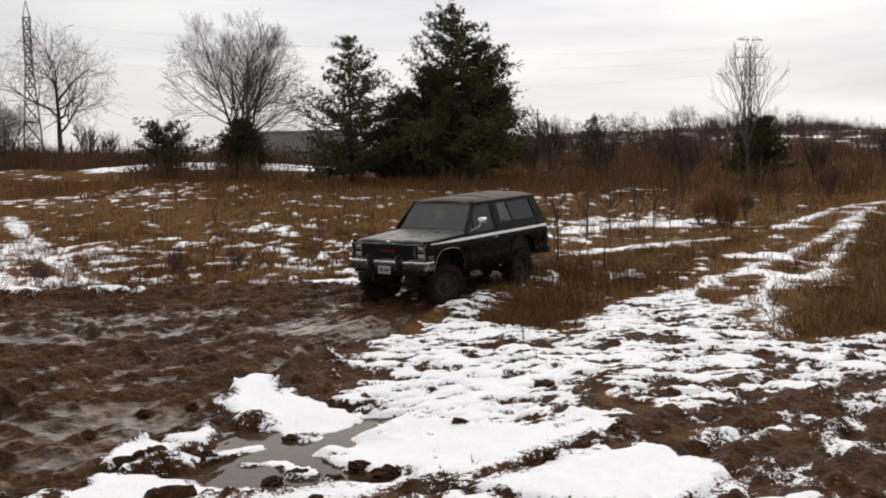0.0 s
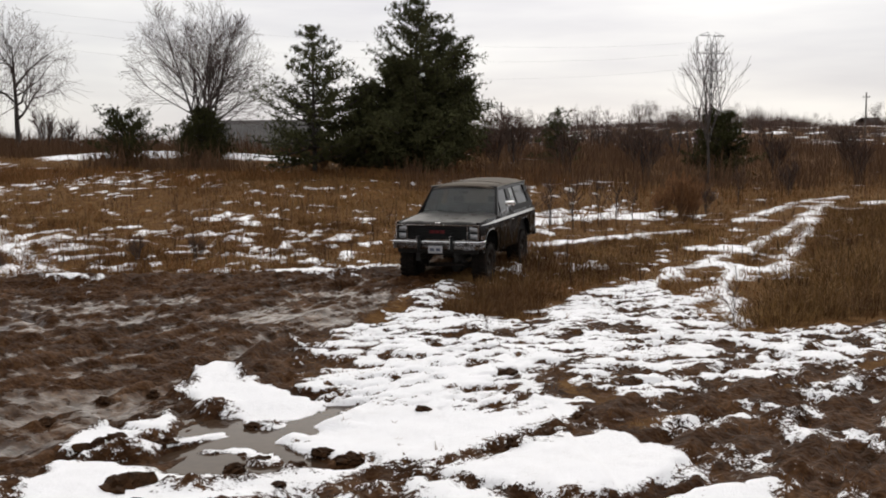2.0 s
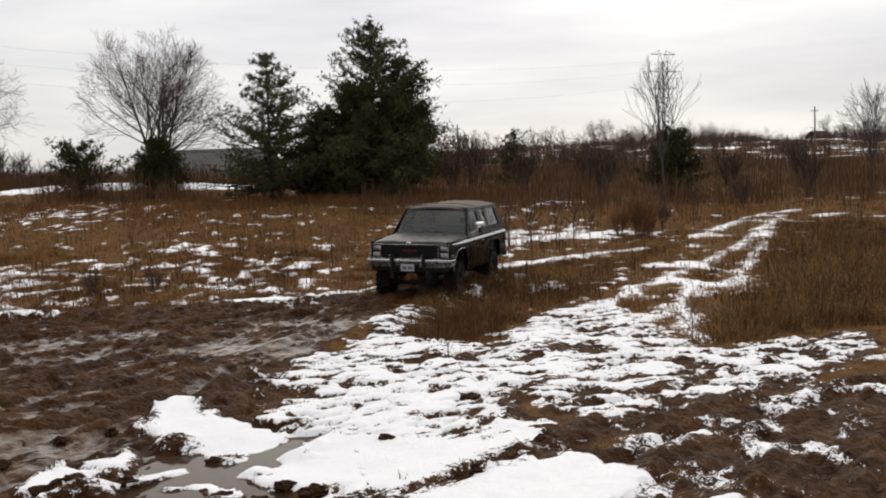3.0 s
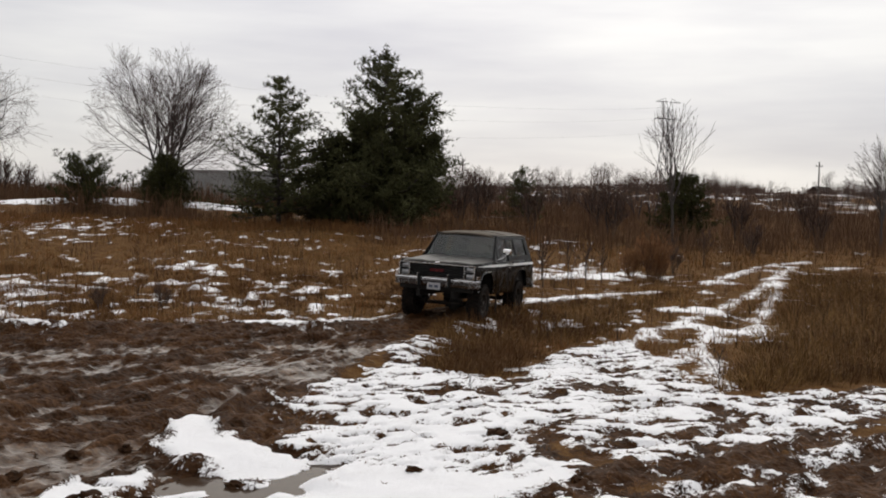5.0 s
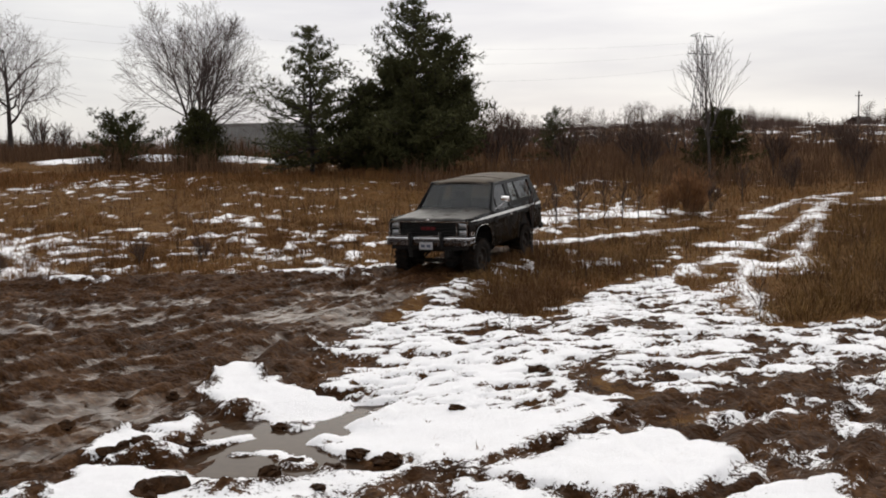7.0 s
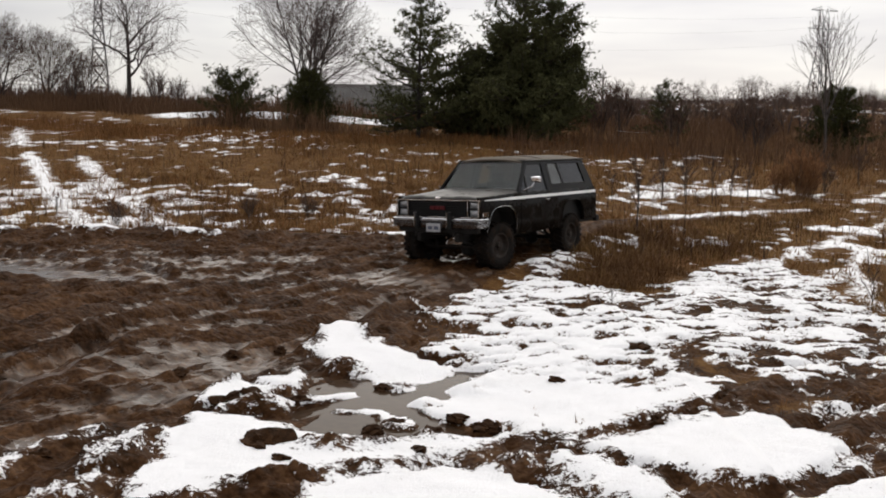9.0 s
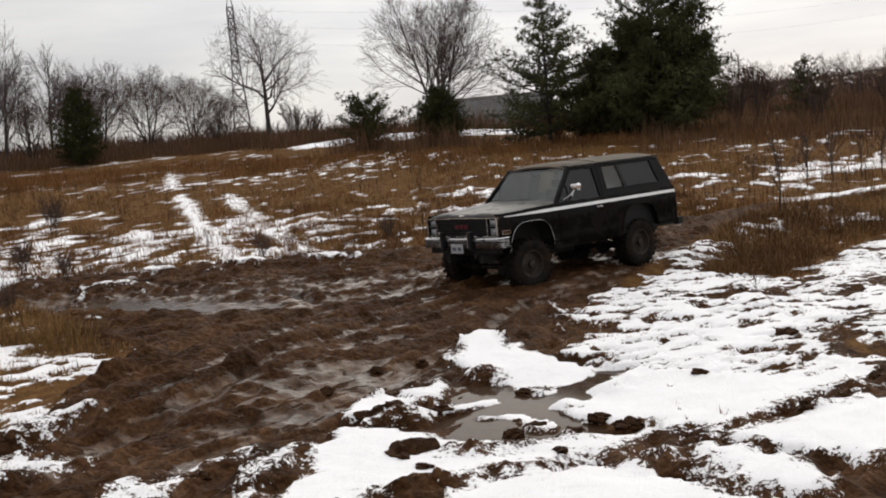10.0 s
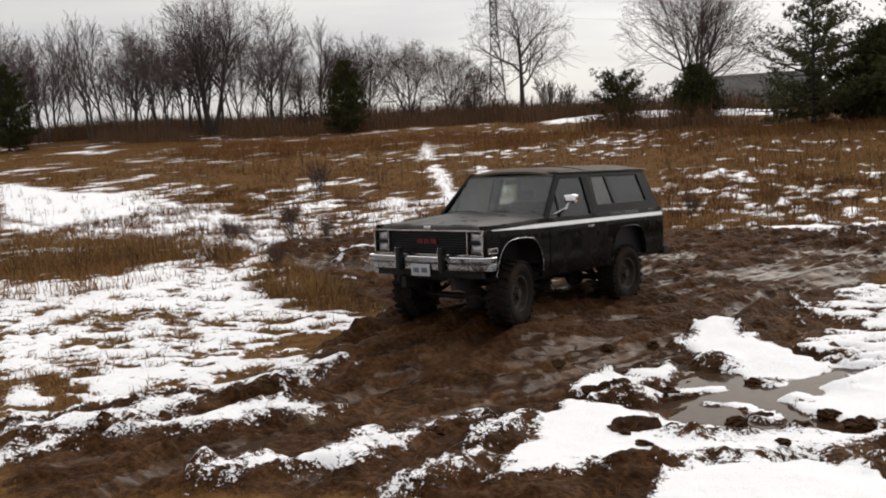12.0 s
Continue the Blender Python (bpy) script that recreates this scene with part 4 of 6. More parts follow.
    for x in (-0.42, 0.42):
        part("frame_rail", box(bmesh.new(), x - 0.04, x + 0.04, -2.40, 2.12, 0.62, 0.76), under, truck)
    for y, off in ((1.42, -0.22), (-1.33, 0.0)):
        bm = bmesh.new()
        beam(bm, (-0.72, y, 0.45), (0.72, y, 0.45), 0.045, 0.045, 10)
        bmesh.ops.create_uvsphere(bm, u_segments=12, v_segments=8, radius=0.16, matrix=Matrix.LocRotScale((off, y, 0.45), None, (1, 0.8, 1)))
        part("axle", bm, under, truck)
        for x in (-0.50, 0.50):
            bm = bmesh.new()
            for k in range(4):
                n = 0.62 - 0.12 * k
                for a, b in ((-1, -0.33), (-0.33, 0.33), (0.33, 1)):
                    beam(bm, (x, y + a * n, 0.50 - 0.02 * k + 0.13 * a * a), (x, y + b * n, 0.50 - 0.02 * k + 0.13 * b * b), 0.022, 0.022, 4)
            part("leaf_spring", bm, under, truck)
            part("shock_absorber", beam(beam(bmesh.new(), (x * 0.86, y + 0.10, 0.42), (x * 0.80, y + 0.22, 0.72), 0.03, 0.03, 8), (x * 0.80, y + 0.22, 0.72), (x * 0.76, y + 0.30, 0.96), 0.018, 0.018, 8), under, truck)
    bm = bmesh.new()
    beam(bm, (-0.2, 1.25, 0.47), (-0.12, 0.1, 0.62), 0.035, 0.035, 8)
    beam(bm, (0.0, -1.2, 0.47), (0.05, -0.25, 0.62), 0.035, 0.035, 8)
    part("drive_shaft", bm, under, truck)
    part("gearbox", box(bmesh.new(), -0.25, 0.2, -0.3, 0.9, 0.52, 0.76, 0.04), under, truck)
    part("exhaust_pipe", pipe(bmesh.new(), [(0.55, 0.9, 0.62), (0.58, -0.6, 0.60), (0.60, -1.0, 0.66), (0.62, -2.2, 0.66)], 0.032, 8), under, truck)
    part("steering_rod", beam(bmesh.new(), (-0.7, 1.55, 0.47), (0.7, 1.55, 0.47), 0.018, 0.018, 6), steel, truck)
    # cabin
    part("dashboard", box(bmesh.new(), -0.84, 0.84, 0.36, 0.70, 1.12, 1.46, 0.04), plastic, truck)
    bm = bmesh.new()
    for k in range(16):
        a, b = 2 * math.pi * k / 16, 2 * math.pi * (k + 1) / 16
        beam(bm, (-0.42 + 0.19 * math.cos(a), 0.24 - 0.08 * math.sin(a), 1.40 + 0.17 * math.sin(a)), (-0.42 + 0.19 * math.cos(b), 0.24 - 0.08 * math.sin(b), 1.40 + 0.17 * math.sin(b)), 0.014, 0.014, 5)
    beam(bm, (-0.60, 0.24, 1.40), (-0.24, 0.24, 1.40), 0.012, 0.012, 5)
    part("steering_wheel", bm, plastic, truck)
    for x in (-0.42, 0.42):
        bm = box(bmesh.new(), x - 0.27, x + 0.27, -0.55, 0.02, 0.86, 1.10, 0.05)
        plate_of(bm, [(x - 0.26, -0.45, 1.05), (x + 0.26, -0.45, 1.05), (x + 0.23, -0.62, 1.62), (x - 0.23, -0.62, 1.62)], (0, -0.12, 0))
        box(bm, x - 0.13, x + 0.13, -0.74, -0.64, 1.64, 1.80, 0.03)
        part("seat", bm, cloth, truck)
    bm = box(bmesh.new(), -0.60, 0.60, -1.75, -1.25, 0.90, 1.15, 0.05)
    box(bm, -0.60, 0.60, -1.85, -1.72, 1.05, 1.55, 0.05)
    part("rear_bench", bm, cloth, truck)
    part("headliner", box(bmesh.new(), -0.70, 0.70, -2.1, 0.15, 2.00, 2.015), cloth, truck)
    for sx in (-1, 1):
        part("trim_panel", box(bmesh.new(), sx * 0.86, sx * 0.885, -2.25, 0.70, 0.80, 1.45), plastic, truck)
    part("inside_mirror", box(bmesh.new(), -0.11, 0.11, 0.24, 0.26, 1.90, 1.96, 0.01), plastic, truck)
    return truck


def build_wheel(truck, x, y):
    """A tall lugged mud tyre on a steel rim; the hub is at the wheel's middle, outside towards x."""
    w = new("wheel")
    w.parent = truck
    s = 1 if x > 0 else -1
    prof = [(-0.13, 0.23), (-0.158, 0.30), (-0.160, 0.35), (-0.142, 0.395), (-0.09, 0.407), (0.0, 0.410), (0.09, 0.407), (0.142, 0.395), (0.160, 0.35), (0.158, 0.30), (0.13, 0.23)]
    bm = revolve(bmesh.new(), prof, 36)
    blocks = []
    for k in range(24):
        for side in (-1, 1):
            a = 2 * math.pi * (k + (0.5 if side > 0 else 0)) / 24
            m = Matrix.Rotation(a, 4, "X") @ Matrix.Translation((side * 0.088, 0, 0.415)) @ Matrix.Rotation(side * 0.35, 4, "Z") @ Matrix.Diagonal((0.135, 0.062, 0.036, 1))
            blocks.append(m)
    part("tyre", bm, rubber, w, "muddy lugged tyre")
    bm = bmesh.new()
    bmesh.ops.create_cube(bm, size=1)
    lug = part("lug", bm, rubber, w)
    lug.matrix_basis = blocks[0]
    for m in blocks[1:]:
        lug_copy = new("lug", lug.data)
        lug_copy.parent = w
        lug_copy.matrix_basis = m
    bm = revolve(bmesh.new(), [(-0.13 * s, 0.232), (0.10 * s, 0.225), (0.135 * s, 0.235), (0.132 * s, 0.215), (0.06 * s, 0.200), (0.045 * s, 0.17), (0.07 * s, 0.10), (0.075 * s, 0.06), (0.13 * s, 0.055), (0.135 * s, 0.001)], 28)
    for k in range(6):
        a = 2 * math.pi * k / 6
        bmesh.ops.create_cube(bm, size=1, matrix=Matrix.Translation((s * 0.082, 0.082 * math.cos(a), 0.082 * math.sin(a))) @ Matrix.Diagonal((0.03, 0.02, 0.02, 1)))
    part("rim", bm, steel, w, "mud-caked steel rim")
    w.matrix_basis = pose(x, y, 0.525)
    return w


truck = build_truck()
wheels = [build_wheel(truck, x, y) for x in (-0.80, 0.80) for y in (1.42, -1.33)]

# ---- plants ----
def solid(name, verts, faces, material, parent=None, label="", smooth=False):
    """One mesh from arrays: faces are rows of equal length."""
    me = bpy.data.meshes.new(name)
    faces = np.asarray(faces, np.int32)
    me.vertices.add(len(verts))
    me.vertices.foreach_set("co", np.asarray(verts, np.float32).ravel())
    me.loops.add(faces.size)
    me.loops.foreach_set("vertex_index", faces.ravel())
    me.polygons.add(len(faces))
    me.polygons.foreach_set("loop_start", np.arange(0, faces.size, faces.shape[1], dtype=np.int32))
    me.polygons.foreach_set("use_smooth", np.full(len(faces), smooth))
    me.update(calc_edges=True)
    me.materials.append(material)
    ob = new(name, me)
    ob.parent = parent
    if label:
        ob["label"] = label
    return ob


def prisms(segs, sides):
    """Tapered bars as arrays; segs: rows of x y z x y z r0 r1."""
    s = np.asarray(segs, float)
    p, q, r0, r1 = s[:, :3], s[:, 3:6], s[:, 6], s[:, 7]
    d = q - p
    d /= np.linalg.norm(d, axis=1, keepdims=True) + 1e-9
    ref = np.where(np.abs(d[:, 2:3]) > 0.9, [[1.0, 0, 0]], [[0, 0, 1.0]])
    u = np.cross(d, ref)
    u /= np.linalg.norm(u, axis=1, keepdims=True) + 1e-9
    v = np.cross(d, u)
    a = 2 * np.pi * np.arange(sides) / sides
    ring = u[:, None] * np.cos(a)[None, :, None] + v[:, None] * np.sin(a)[None, :, None]
    verts = np.concatenate([p[:, None] + ring * r0[:, None, None], q[:, None] + ring * r1[:, None, None]], 1).reshape(-1, 3)
    base = np.arange(len(s))[:, None] * (2 * sides)
    k = np.arange(sides)
    j = (k + 1) % sides
    f = np.stack([base + k, base + j, base + sides + j, base + sides + k], -1).reshape(-1, 4)
    return verts, f


def branching(rng, height, spread, lean=0.0, levels=3, kids=(9, 7, 6), up=0.25, first=0.25, leaders=1, thick=0.02, wob=0.16, shape="vase", fan=0.16):
    """Segments of a leafless tree: thick ones and twigs apart."""
    wood, twig = [], []

    def grow(p, d, length, r, level):
        n = (6, 5, 3, 2)[min(level, 3)]
        pts, rs = [p], [r]
        for k in range(n):
            d = d + np.array([rng.normal(0, wob), rng.normal(0, wob), rng.normal(0, wob * 0.6) + up * (0.5 if level else 0.1)]) * (0.9 if level else 0.4)
            d = d / np.linalg.norm(d)
            p = p + d * length / n
            pts.append(p)
            rs.append(max(r * (1 - 0.82 * (k + 1) / n), 0.008))
        for k in range(n):
            (wood if level < 2 else twig).append((*pts[k], *pts[k + 1], rs[k], rs[k + 1]))
        if level >= levels:
            return
        for c in range(kids[level]):
            u = (first if level == 0 else 0.2) + (1 - (first if level == 0 else 0.2)) * (c + rng.random()) / kids[level]
            i = min(int(u * n), n - 1)
            at = pts[i] + (pts[i + 1] - pts[i]) * (u * n - i)
            ang = rng.random() * 6.283
            axis = pts[i + 1] - pts[i]
            axis = axis / np.linalg.norm(axis)
            side = np.cross(axis, [math.cos(ang), math.sin(ang), 0.3])
            side = side / (np.linalg.norm(side) + 1e-9)
            fork = spread * (0.75 + 0.5 * rng.random())
            nd = axis * math.cos(fork) + side * math.sin(fork)
            reach = length * ((0.62 if shape == "vase" else 0.50) * (1.15 - (0.75 if level == 0 else 0.55) * u) + 0.08)
            grow(at, nd, reach, max(rs[i] * 0.55, 0.006), level + 1)

    for k in range(leaders):
        a = 6.283 * k / leaders + rng.random()
        tilt = fan * (1 + 0.75 * rng.random()) if leaders > 1 else abs(lean)
        d = np.array([math.cos(a) * tilt, math.sin(a) * tilt, 1.0])
        grow(np.array([0.06 * math.cos(a), 0.06 * math.sin(a), -0.15]) * (leaders > 1) + np.array([0, 0, -0.1]), d / np.linalg.norm(d), height * (0.92 if k == 0 else 0.75 + 0.2 * rng.random()), height * thick / (1 if leaders == 1 else 1.35), 0)
    top = max(s[5] for s in wood + twig)
    return [tuple(v * height / top if i < 6 else v for i, v in enumerate(s)) for s in wood], [tuple(v * height / top if i < 6 else v for i, v in enumerate(s)) for s in twig]


bark_grey = mat("grey_bark", (0.035, 0.029, 0.026), (0.085, 0.072, 0.066), scale=5, rough=0.9, bump=0.5, fine=30)
bark_dark = mat("dark_bark", (0.020, 0.015, 0.013), (0.050, 0.040, 0.035), scale=5, rough=0.9, bump=0.5, fine=30)
twig_grey = islands("grey_twigs", (0.070, 0.052, 0.050), (0.165, 0.130, 0.125))
twig_brown = islands("brown_twigs", (0.050, 0.032, 0.026), (0.135, 0.090, 0.072))
brush_brown = islands("rusty_brush", (0.068, 0.037, 0.022), (0.19, 0.112, 0.066), scale=0.12)
rusty_twig = islands("rusty_twigs", (0.13, 0.064, 0.030), (0.33, 0.175, 0.088), scale=0.6)
needle_dark = islands("pine_needles", (0.022, 0.024, 0.010), (0.105, 0.108, 0.050), scale=0.6)
needle_cedar = islands("cedar_foliage", (0.020, 0.021, 0.008), (0.070, 0.072, 0.028), scale=0.8)


def bare_tree(seed, height, label, bark, twig, group="", sides=5, **kw):
    rng = np.random.default_rng(seed)
    wood, twigs = branching(rng, height, **kw)
    root = new("bare_tree")
    tagged(root, label, "tree", group)
    solid("trunk", *prisms(wood, sides), bark, root, smooth=True)
    solid("crown", *prisms(twigs, 3), twig, root)
    return root


def set_at(ob, x, y, turn=0.0, scale=1.0, sink=0.0):
    ob.matrix_basis = pose(x, y, float(ground_at(x, y)[0]) - sink, 0, 0, turn) @ Matrix.Diagonal((scale, scale, scale, 1))
    return ob


def planted(ob, x, y, turn, scale):
    """A further one of the same kind."""
    c = copy_thing(ob, pose(x, y, float(ground_at(x, y)[0]) - 0.05, 0, 0, turn))
    c.scale = (scale, scale, scale * 1.0)
    return c


def conifer(name, seed, height, width, label, category, foliage, whorls=26, per=6, bare=0.06, droop=0.05, tuft=0.26, density=16, tops=((0.0, 0.0, 1.0),), ragged=0.35, power=0.85):
    """Trunk, whorls of limbs and tufts of needles; tops: offsets and heights of the leaders."""
    rng = np.random.default_rng(seed)
    wood, leaf = [], []
    for ox, oy, part_h in tops:
        h = height * part_h
        foot = np.array([ox * 0.2, oy * 0.2, -0.1])
        tip = np.array([ox, oy, h])
        wood.append((*foot, *(foot * 0.4 + tip * 0.6), h * 0.018, h * 0.009))
        wood.append((*(foot * 0.4 + tip * 0.6), *tip, h * 0.009, 0.012))
        for w in range(whorls):
            u = bare + (1 - bare) * (w + 0.6 * rng.random()) / whorls
            c = foot * (1 - u) + tip * u
            reach = width / 2 * part_h * ((1 - u) ** power + 0.05) * (0.72 if u < 0.16 else 1.0)
            turn0 = rng.random() * 6.283
            n = per + (2 if u < 0.6 else 0)
            for b in range(n):
                a = turn0 + 6.283 * b / n + rng.normal(0, 0.45)
                ln = reach * (1 + rng.normal(0, ragged) * 0.7) + 0.06
                ln = max(0.12, ln)
                rise = 0.50 * u - droop + rng.normal(0, 0.20)
                d = np.array([math.cos(a), math.sin(a), rise])
                mid, end = c + d * ln * 0.55, c + d * ln + np.array([0, 0, 0.16 * ln])
                wood.append((*c, *mid, 0.006 + 0.016 * ln, 0.006 + 0.008 * ln))
                wood.append((*mid, *end, 0.006 + 0.008 * ln, 0.005))
                k = max(3, int(density * ln))
                s = rng.uniform(0.05, 1.0, k)[:, None] ** 0.55
                at = np.where(s < 0.55, c + (mid - c) * (s / 0.55), mid + (end - mid) * ((s - 0.55) / 0.45))
                leaf.append(at + rng.normal(0, 0.07 + 0.05 * ln, (k, 3)) * [1, 1, 0.6] + [0, 0, 0.05])
        leaf.append(tip + rng.normal(0, 0.09, (14, 3)))
    leaf = np.concatenate(leaf)
    m = 7
    c = np.repeat(leaf, m, 0)
    d = rng.normal(0, 1, (len(c), 3)) + [0, 0, 0.35]
    d /= np.linalg.norm(d, axis=1, keepdims=True)
    out = np.cross(d, rng.normal(0, 1, (len(c), 3)))
    out /= np.linalg.norm(out, axis=1, keepdims=True) + 1e-9
    ln = tuft * rng.uniform(0.5, 1.15, (len(c), 1))
    wd = tuft * rng.uniform(0.07, 0.14, (len(c), 1))
    verts = np.stack([c - out * wd, c + out * wd, c + d * ln], 1).reshape(-1, 3)
    root = new(name)
    tagged(root, label, category)
    solid("trunk", *prisms(wood, 5), bark_dark, root)
    solid("crown", verts, np.arange(len(verts)).reshape(-1, 3), foliage, root)
    return root


# two tall pines behind the track
set_at(conifer("pine_tree", 5, 7.9, 6.0, "open-crowned dark green pine with upswept tips", "tree", needle_dark, whorls=18, per=6, tuft=0.21, density=22, ragged=0.5, power=0.8), -1.1, 56.4)
set_at(conifer("pine_tree", 11, 9.5, 8.6, "broad dense dark green pine with two tops", "tree", needle_dark, whorls=22, per=7, tuft=0.22, density=22,
               tops=((0.0, 0.0, 1.0), (1.7, 0.3, 0.80), (-1.4, 0.6, 0.66), (2.9, 0.2, 0.52)), ragged=0.35, power=0.8), 4.6, 56.5)
set_at(conifer("pine_tree", 13, 4.6, 5.0, "low dark pine filling the gap between taller pines", "tree", needle_dark, whorls=18, per=7, tuft=0.26, density=16, power=0.6), 1.7, 58.0)
# cedars and evergreen shrubs
set_at(conifer("cedar_shrub", 21, 3.2, 3.4, "dense dark green conical cedar shrub", "shrub", needle_cedar, whorls=20, per=9, tuft=0.16, density=24, ragged=0.15, power=0.55), -7.7, 60.9)
set_at(conifer("evergreen_shrub", 22, 2.9, 3.4, "loose rounded dark green evergreen shrub", "shrub", needle_cedar, whorls=10, per=8, tuft=0.20, density=20, ragged=0.55, power=0.3), -12.2, 61.2)
set_at(conifer("evergreen_shrub", 23, 3.5, 3.3, "dark green evergreen shrub behind a bare sapling", "shrub", needle_cedar, whorls=14, per=8, tuft=0.18, density=24, ragged=0.3, power=0.5), 20.7, 53.0)
set_at(conifer("evergreen_shrub", 24, 3.6, 3.0, "ragged dark evergreen among brown brush", "shrub", needle_dark, whorls=14, per=5, tuft=0.20, density=12, ragged=0.5, power=0.7), 14.6, 66.0)
set_at(conifer("cedar_shrub", 25, 5.0, 3.4, "tall dark green cedar at the wood's edge", "shrub", needle_cedar, whorls=22, per=8, tuft=0.18, density=19, ragged=0.25, power=0.6), -32.6, 65.0)
set_at(conifer("cedar_shrub", 26, 6.0, 4.4, "large dark green cedar at the wood's edge", "shrub", needle_cedar, whorls=22, per=8, tuft=0.20, density=17, ragged=0.25, power=0.6), -56.0, 57.0)

# single bare trees
set_at(bare_tree(31, 11.3, "wide vase-shaped leafless maple with fine grey twigs", bark_grey, twig_grey, spread=0.66, leaders=5, kids=(14, 9, 6), first=0.20, up=0.05, thick=0.016, wob=0.06, shape="round", fan=0.15), -9.3, 73.0, 40)
set_at(bare_tree(32, 10.6, "irregular leafless tree with crooked limbs", bark_grey, twig_grey, spread=0.85, leaders=1, kids=(13, 9, 8), first=0.30, up=0.04, thick=0.022, wob=0.20, shape="vase"), -23.2, 77.0, 10)
set_at(bare_tree(33, 7.6, "thin pale leafless sapling with upright branches", bark_grey, twig_grey, spread=0.38, leaders=1, kids=(14, 5, 2), first=0.30, up=0.05, thick=0.012, wob=0.05, shape="vase"), 19.1, 50.3, 0)

# the wood along the left edge of the field: tall slender, oak-like and rounded trees
GROUP = "bare trees along the field edge"
slender = bare_tree(41, 8.0, "slender leafless tree in a dense wood edge", bark_grey, twig_grey, GROUP, spread=0.48, leaders=1, kids=(17, 6, 3), first=0.30, up=0.05, thick=0.013, wob=0.11, shape="round")
set_at(slender, -53.6, 63.2)
oak = bare_tree(42, 12.6, "tall leafless oak with heavy forked trunk", bark_dark, twig_grey, GROUP, spread=0.62, leaders=3, kids=(12, 7, 6), first=0.38, up=0.07, thick=0.022, wob=0.18, shape="vase")
set_at(oak, -44.0, 65.0)
round_tree = bare_tree(43, 7.4, "round-headed leafless tree with dense brown twigs", bark_dark, twig_brown, GROUP, spread=0.75, leaders=3, kids=(11, 8, 6), first=0.18, up=0.06, thick=0.020, wob=0.16, shape="vase")
set_at(round_tree, -34.8, 72.8)
thin_tree = bare_tree(44, 7.0, "thin leafless tree leaning slightly among others", bark_grey, twig_grey, GROUP, spread=0.55, leaders=2, kids=(11, 5, 4), first=0.32, up=0.06, thick=0.013, wob=0.15, shape="round")
set_at(thin_tree, -52.2, 68.0)
for x, y, turn, s in ((-32.4, 75.8, 70, 0.98), (-30.0, 78.9, 140, 0.88), (-37.2, 74.5, 200, 0.82), (-39.5, 71.0, 260, 0.7), (-27.6, 80.5, 320, 0.66)):
    planted(round_tree, x, y, turn, s)
rng = np.random.default_rng(7)
for k in range(46):
    x = -72 + 35 * (k + rng.random()) / 46
    y = 62 + 12 * rng.random() + 0.12 * (x + 50)
    planted((slender, thin_tree)[k % 2], x, y, 360 * rng.random(), 0.80 + 0.55 * rng.random())
for x, y, turn, s in ((-61.0, 62.0, 90, 0.78), (-48.0, 70.0, 200, 0.72)):
    planted(oak, x, y, turn, s)
for x, y, turn, s in ((-60.5, 64.0, 33, 1.05), (-46.5, 63.0, 120, 0.95), (-41.2, 64.5, 77, 0.95), (32.0, 52.5, 210, 0.80), (32.6, 53.4, 20, 0.76), (37.5, 56.0, 300, 0.9)):
    planted(slender, x, y, turn, s)

# light trees dotted over the far slope
far_tree = bare_tree(45, 4.6, "small leafless tree on the far slope", bark_dark, twig_brown, "bare trees on the far slope", spread=0.75, leaders=2, kids=(7, 5, 3), first=0.15, up=0.06, thick=0.026, wob=0.16, shape="vase", sides=4)
set_at(far_tree, 30.0, 92.0)
rng = np.random.default_rng(19)
for k in range(66):
    y = (76 + 55 * rng.random()) if k < 34 else (145 + 75 * rng.random())
    x = y * (0.08 + 0.55 * (k % 40 + rng.random()) / 40) if k >= 34 else y * (0.09 + 0.55 * (k + rng.random()) / 34)
    planted(far_tree, x, y, 360 * rng.random(), (0.6 + 0.5 * rng.random()) * (1.0 if k < 34 else 1.25))

# shrubs of bare stems
shrub = bare_tree(51, 2.0, "leafless many-stemmed brown shrub", bark_dark, twig_brown, "bare shrubs", spread=0.40, leaders=7, kids=(5, 3, 2), first=0.25, up=0.10, thick=0.009, wob=0.12, shape="vase", sides=4)
shrub.name = "bare_shrub"
shrub["category"] = "shrub"
set_at(shrub, 13.9, 36.6, 0, 0.6)
rng = np.random.default_rng(9)
for k, (x, y, s) in enumerate(((-20.6, 75.0, 1.7), (-19.3, 76.0, 1.4), (-26.0, 73.0, 1.5), (16.3, 52.0, 1.6), (18.0, 60.0, 1.7), (23.4, 52.0, 1.5), (27.0, 50.0, 1.3), (9.2, 58.0, 1.5),
                               (11.0, 62.0, 1.9), (13.0, 56.0, 1.5), (30.0, 57.0, 1.6), (-14.5, 22.0, 0.45), (-13.0, 22.6, 0.5), (-11.8, 22.3, 0.4), (-17.8, 33.0, 0.8), (-5.0, 27.0, 0.42), (-3.4, 26.4, 0.45), (20.5, 44.0, 0.9), (-10.6, 17.8, 0.42), (-7.6, 24.0, 0.4))):
    planted(shrub, x, y, 137.5 * k, s)
# dense rusty bush beside the lane
bush = bare_tree(53, 1.8, "dense rusty-brown leafless bush beside the snowy lane", brush_brown, rusty_twig, "rusty bushes", spread=0.34, leaders=16, kids=(6, 3, 2), first=0.15, up=0.16, thick=0.006, wob=0.14, shape="round", sides=4, fan=0.15)
bush.name, bush["category"] = "rusty_bush", "shrub"
set_at(bush, 12.3, 34.6)
for x, y, turn, s in ((12.9, 35.4, 100, 0.85), (11.9, 35.6, 210, 0.7), (-0.7, 58.6, 40, 0.8)):
    planted(bush, x, y, turn, s)
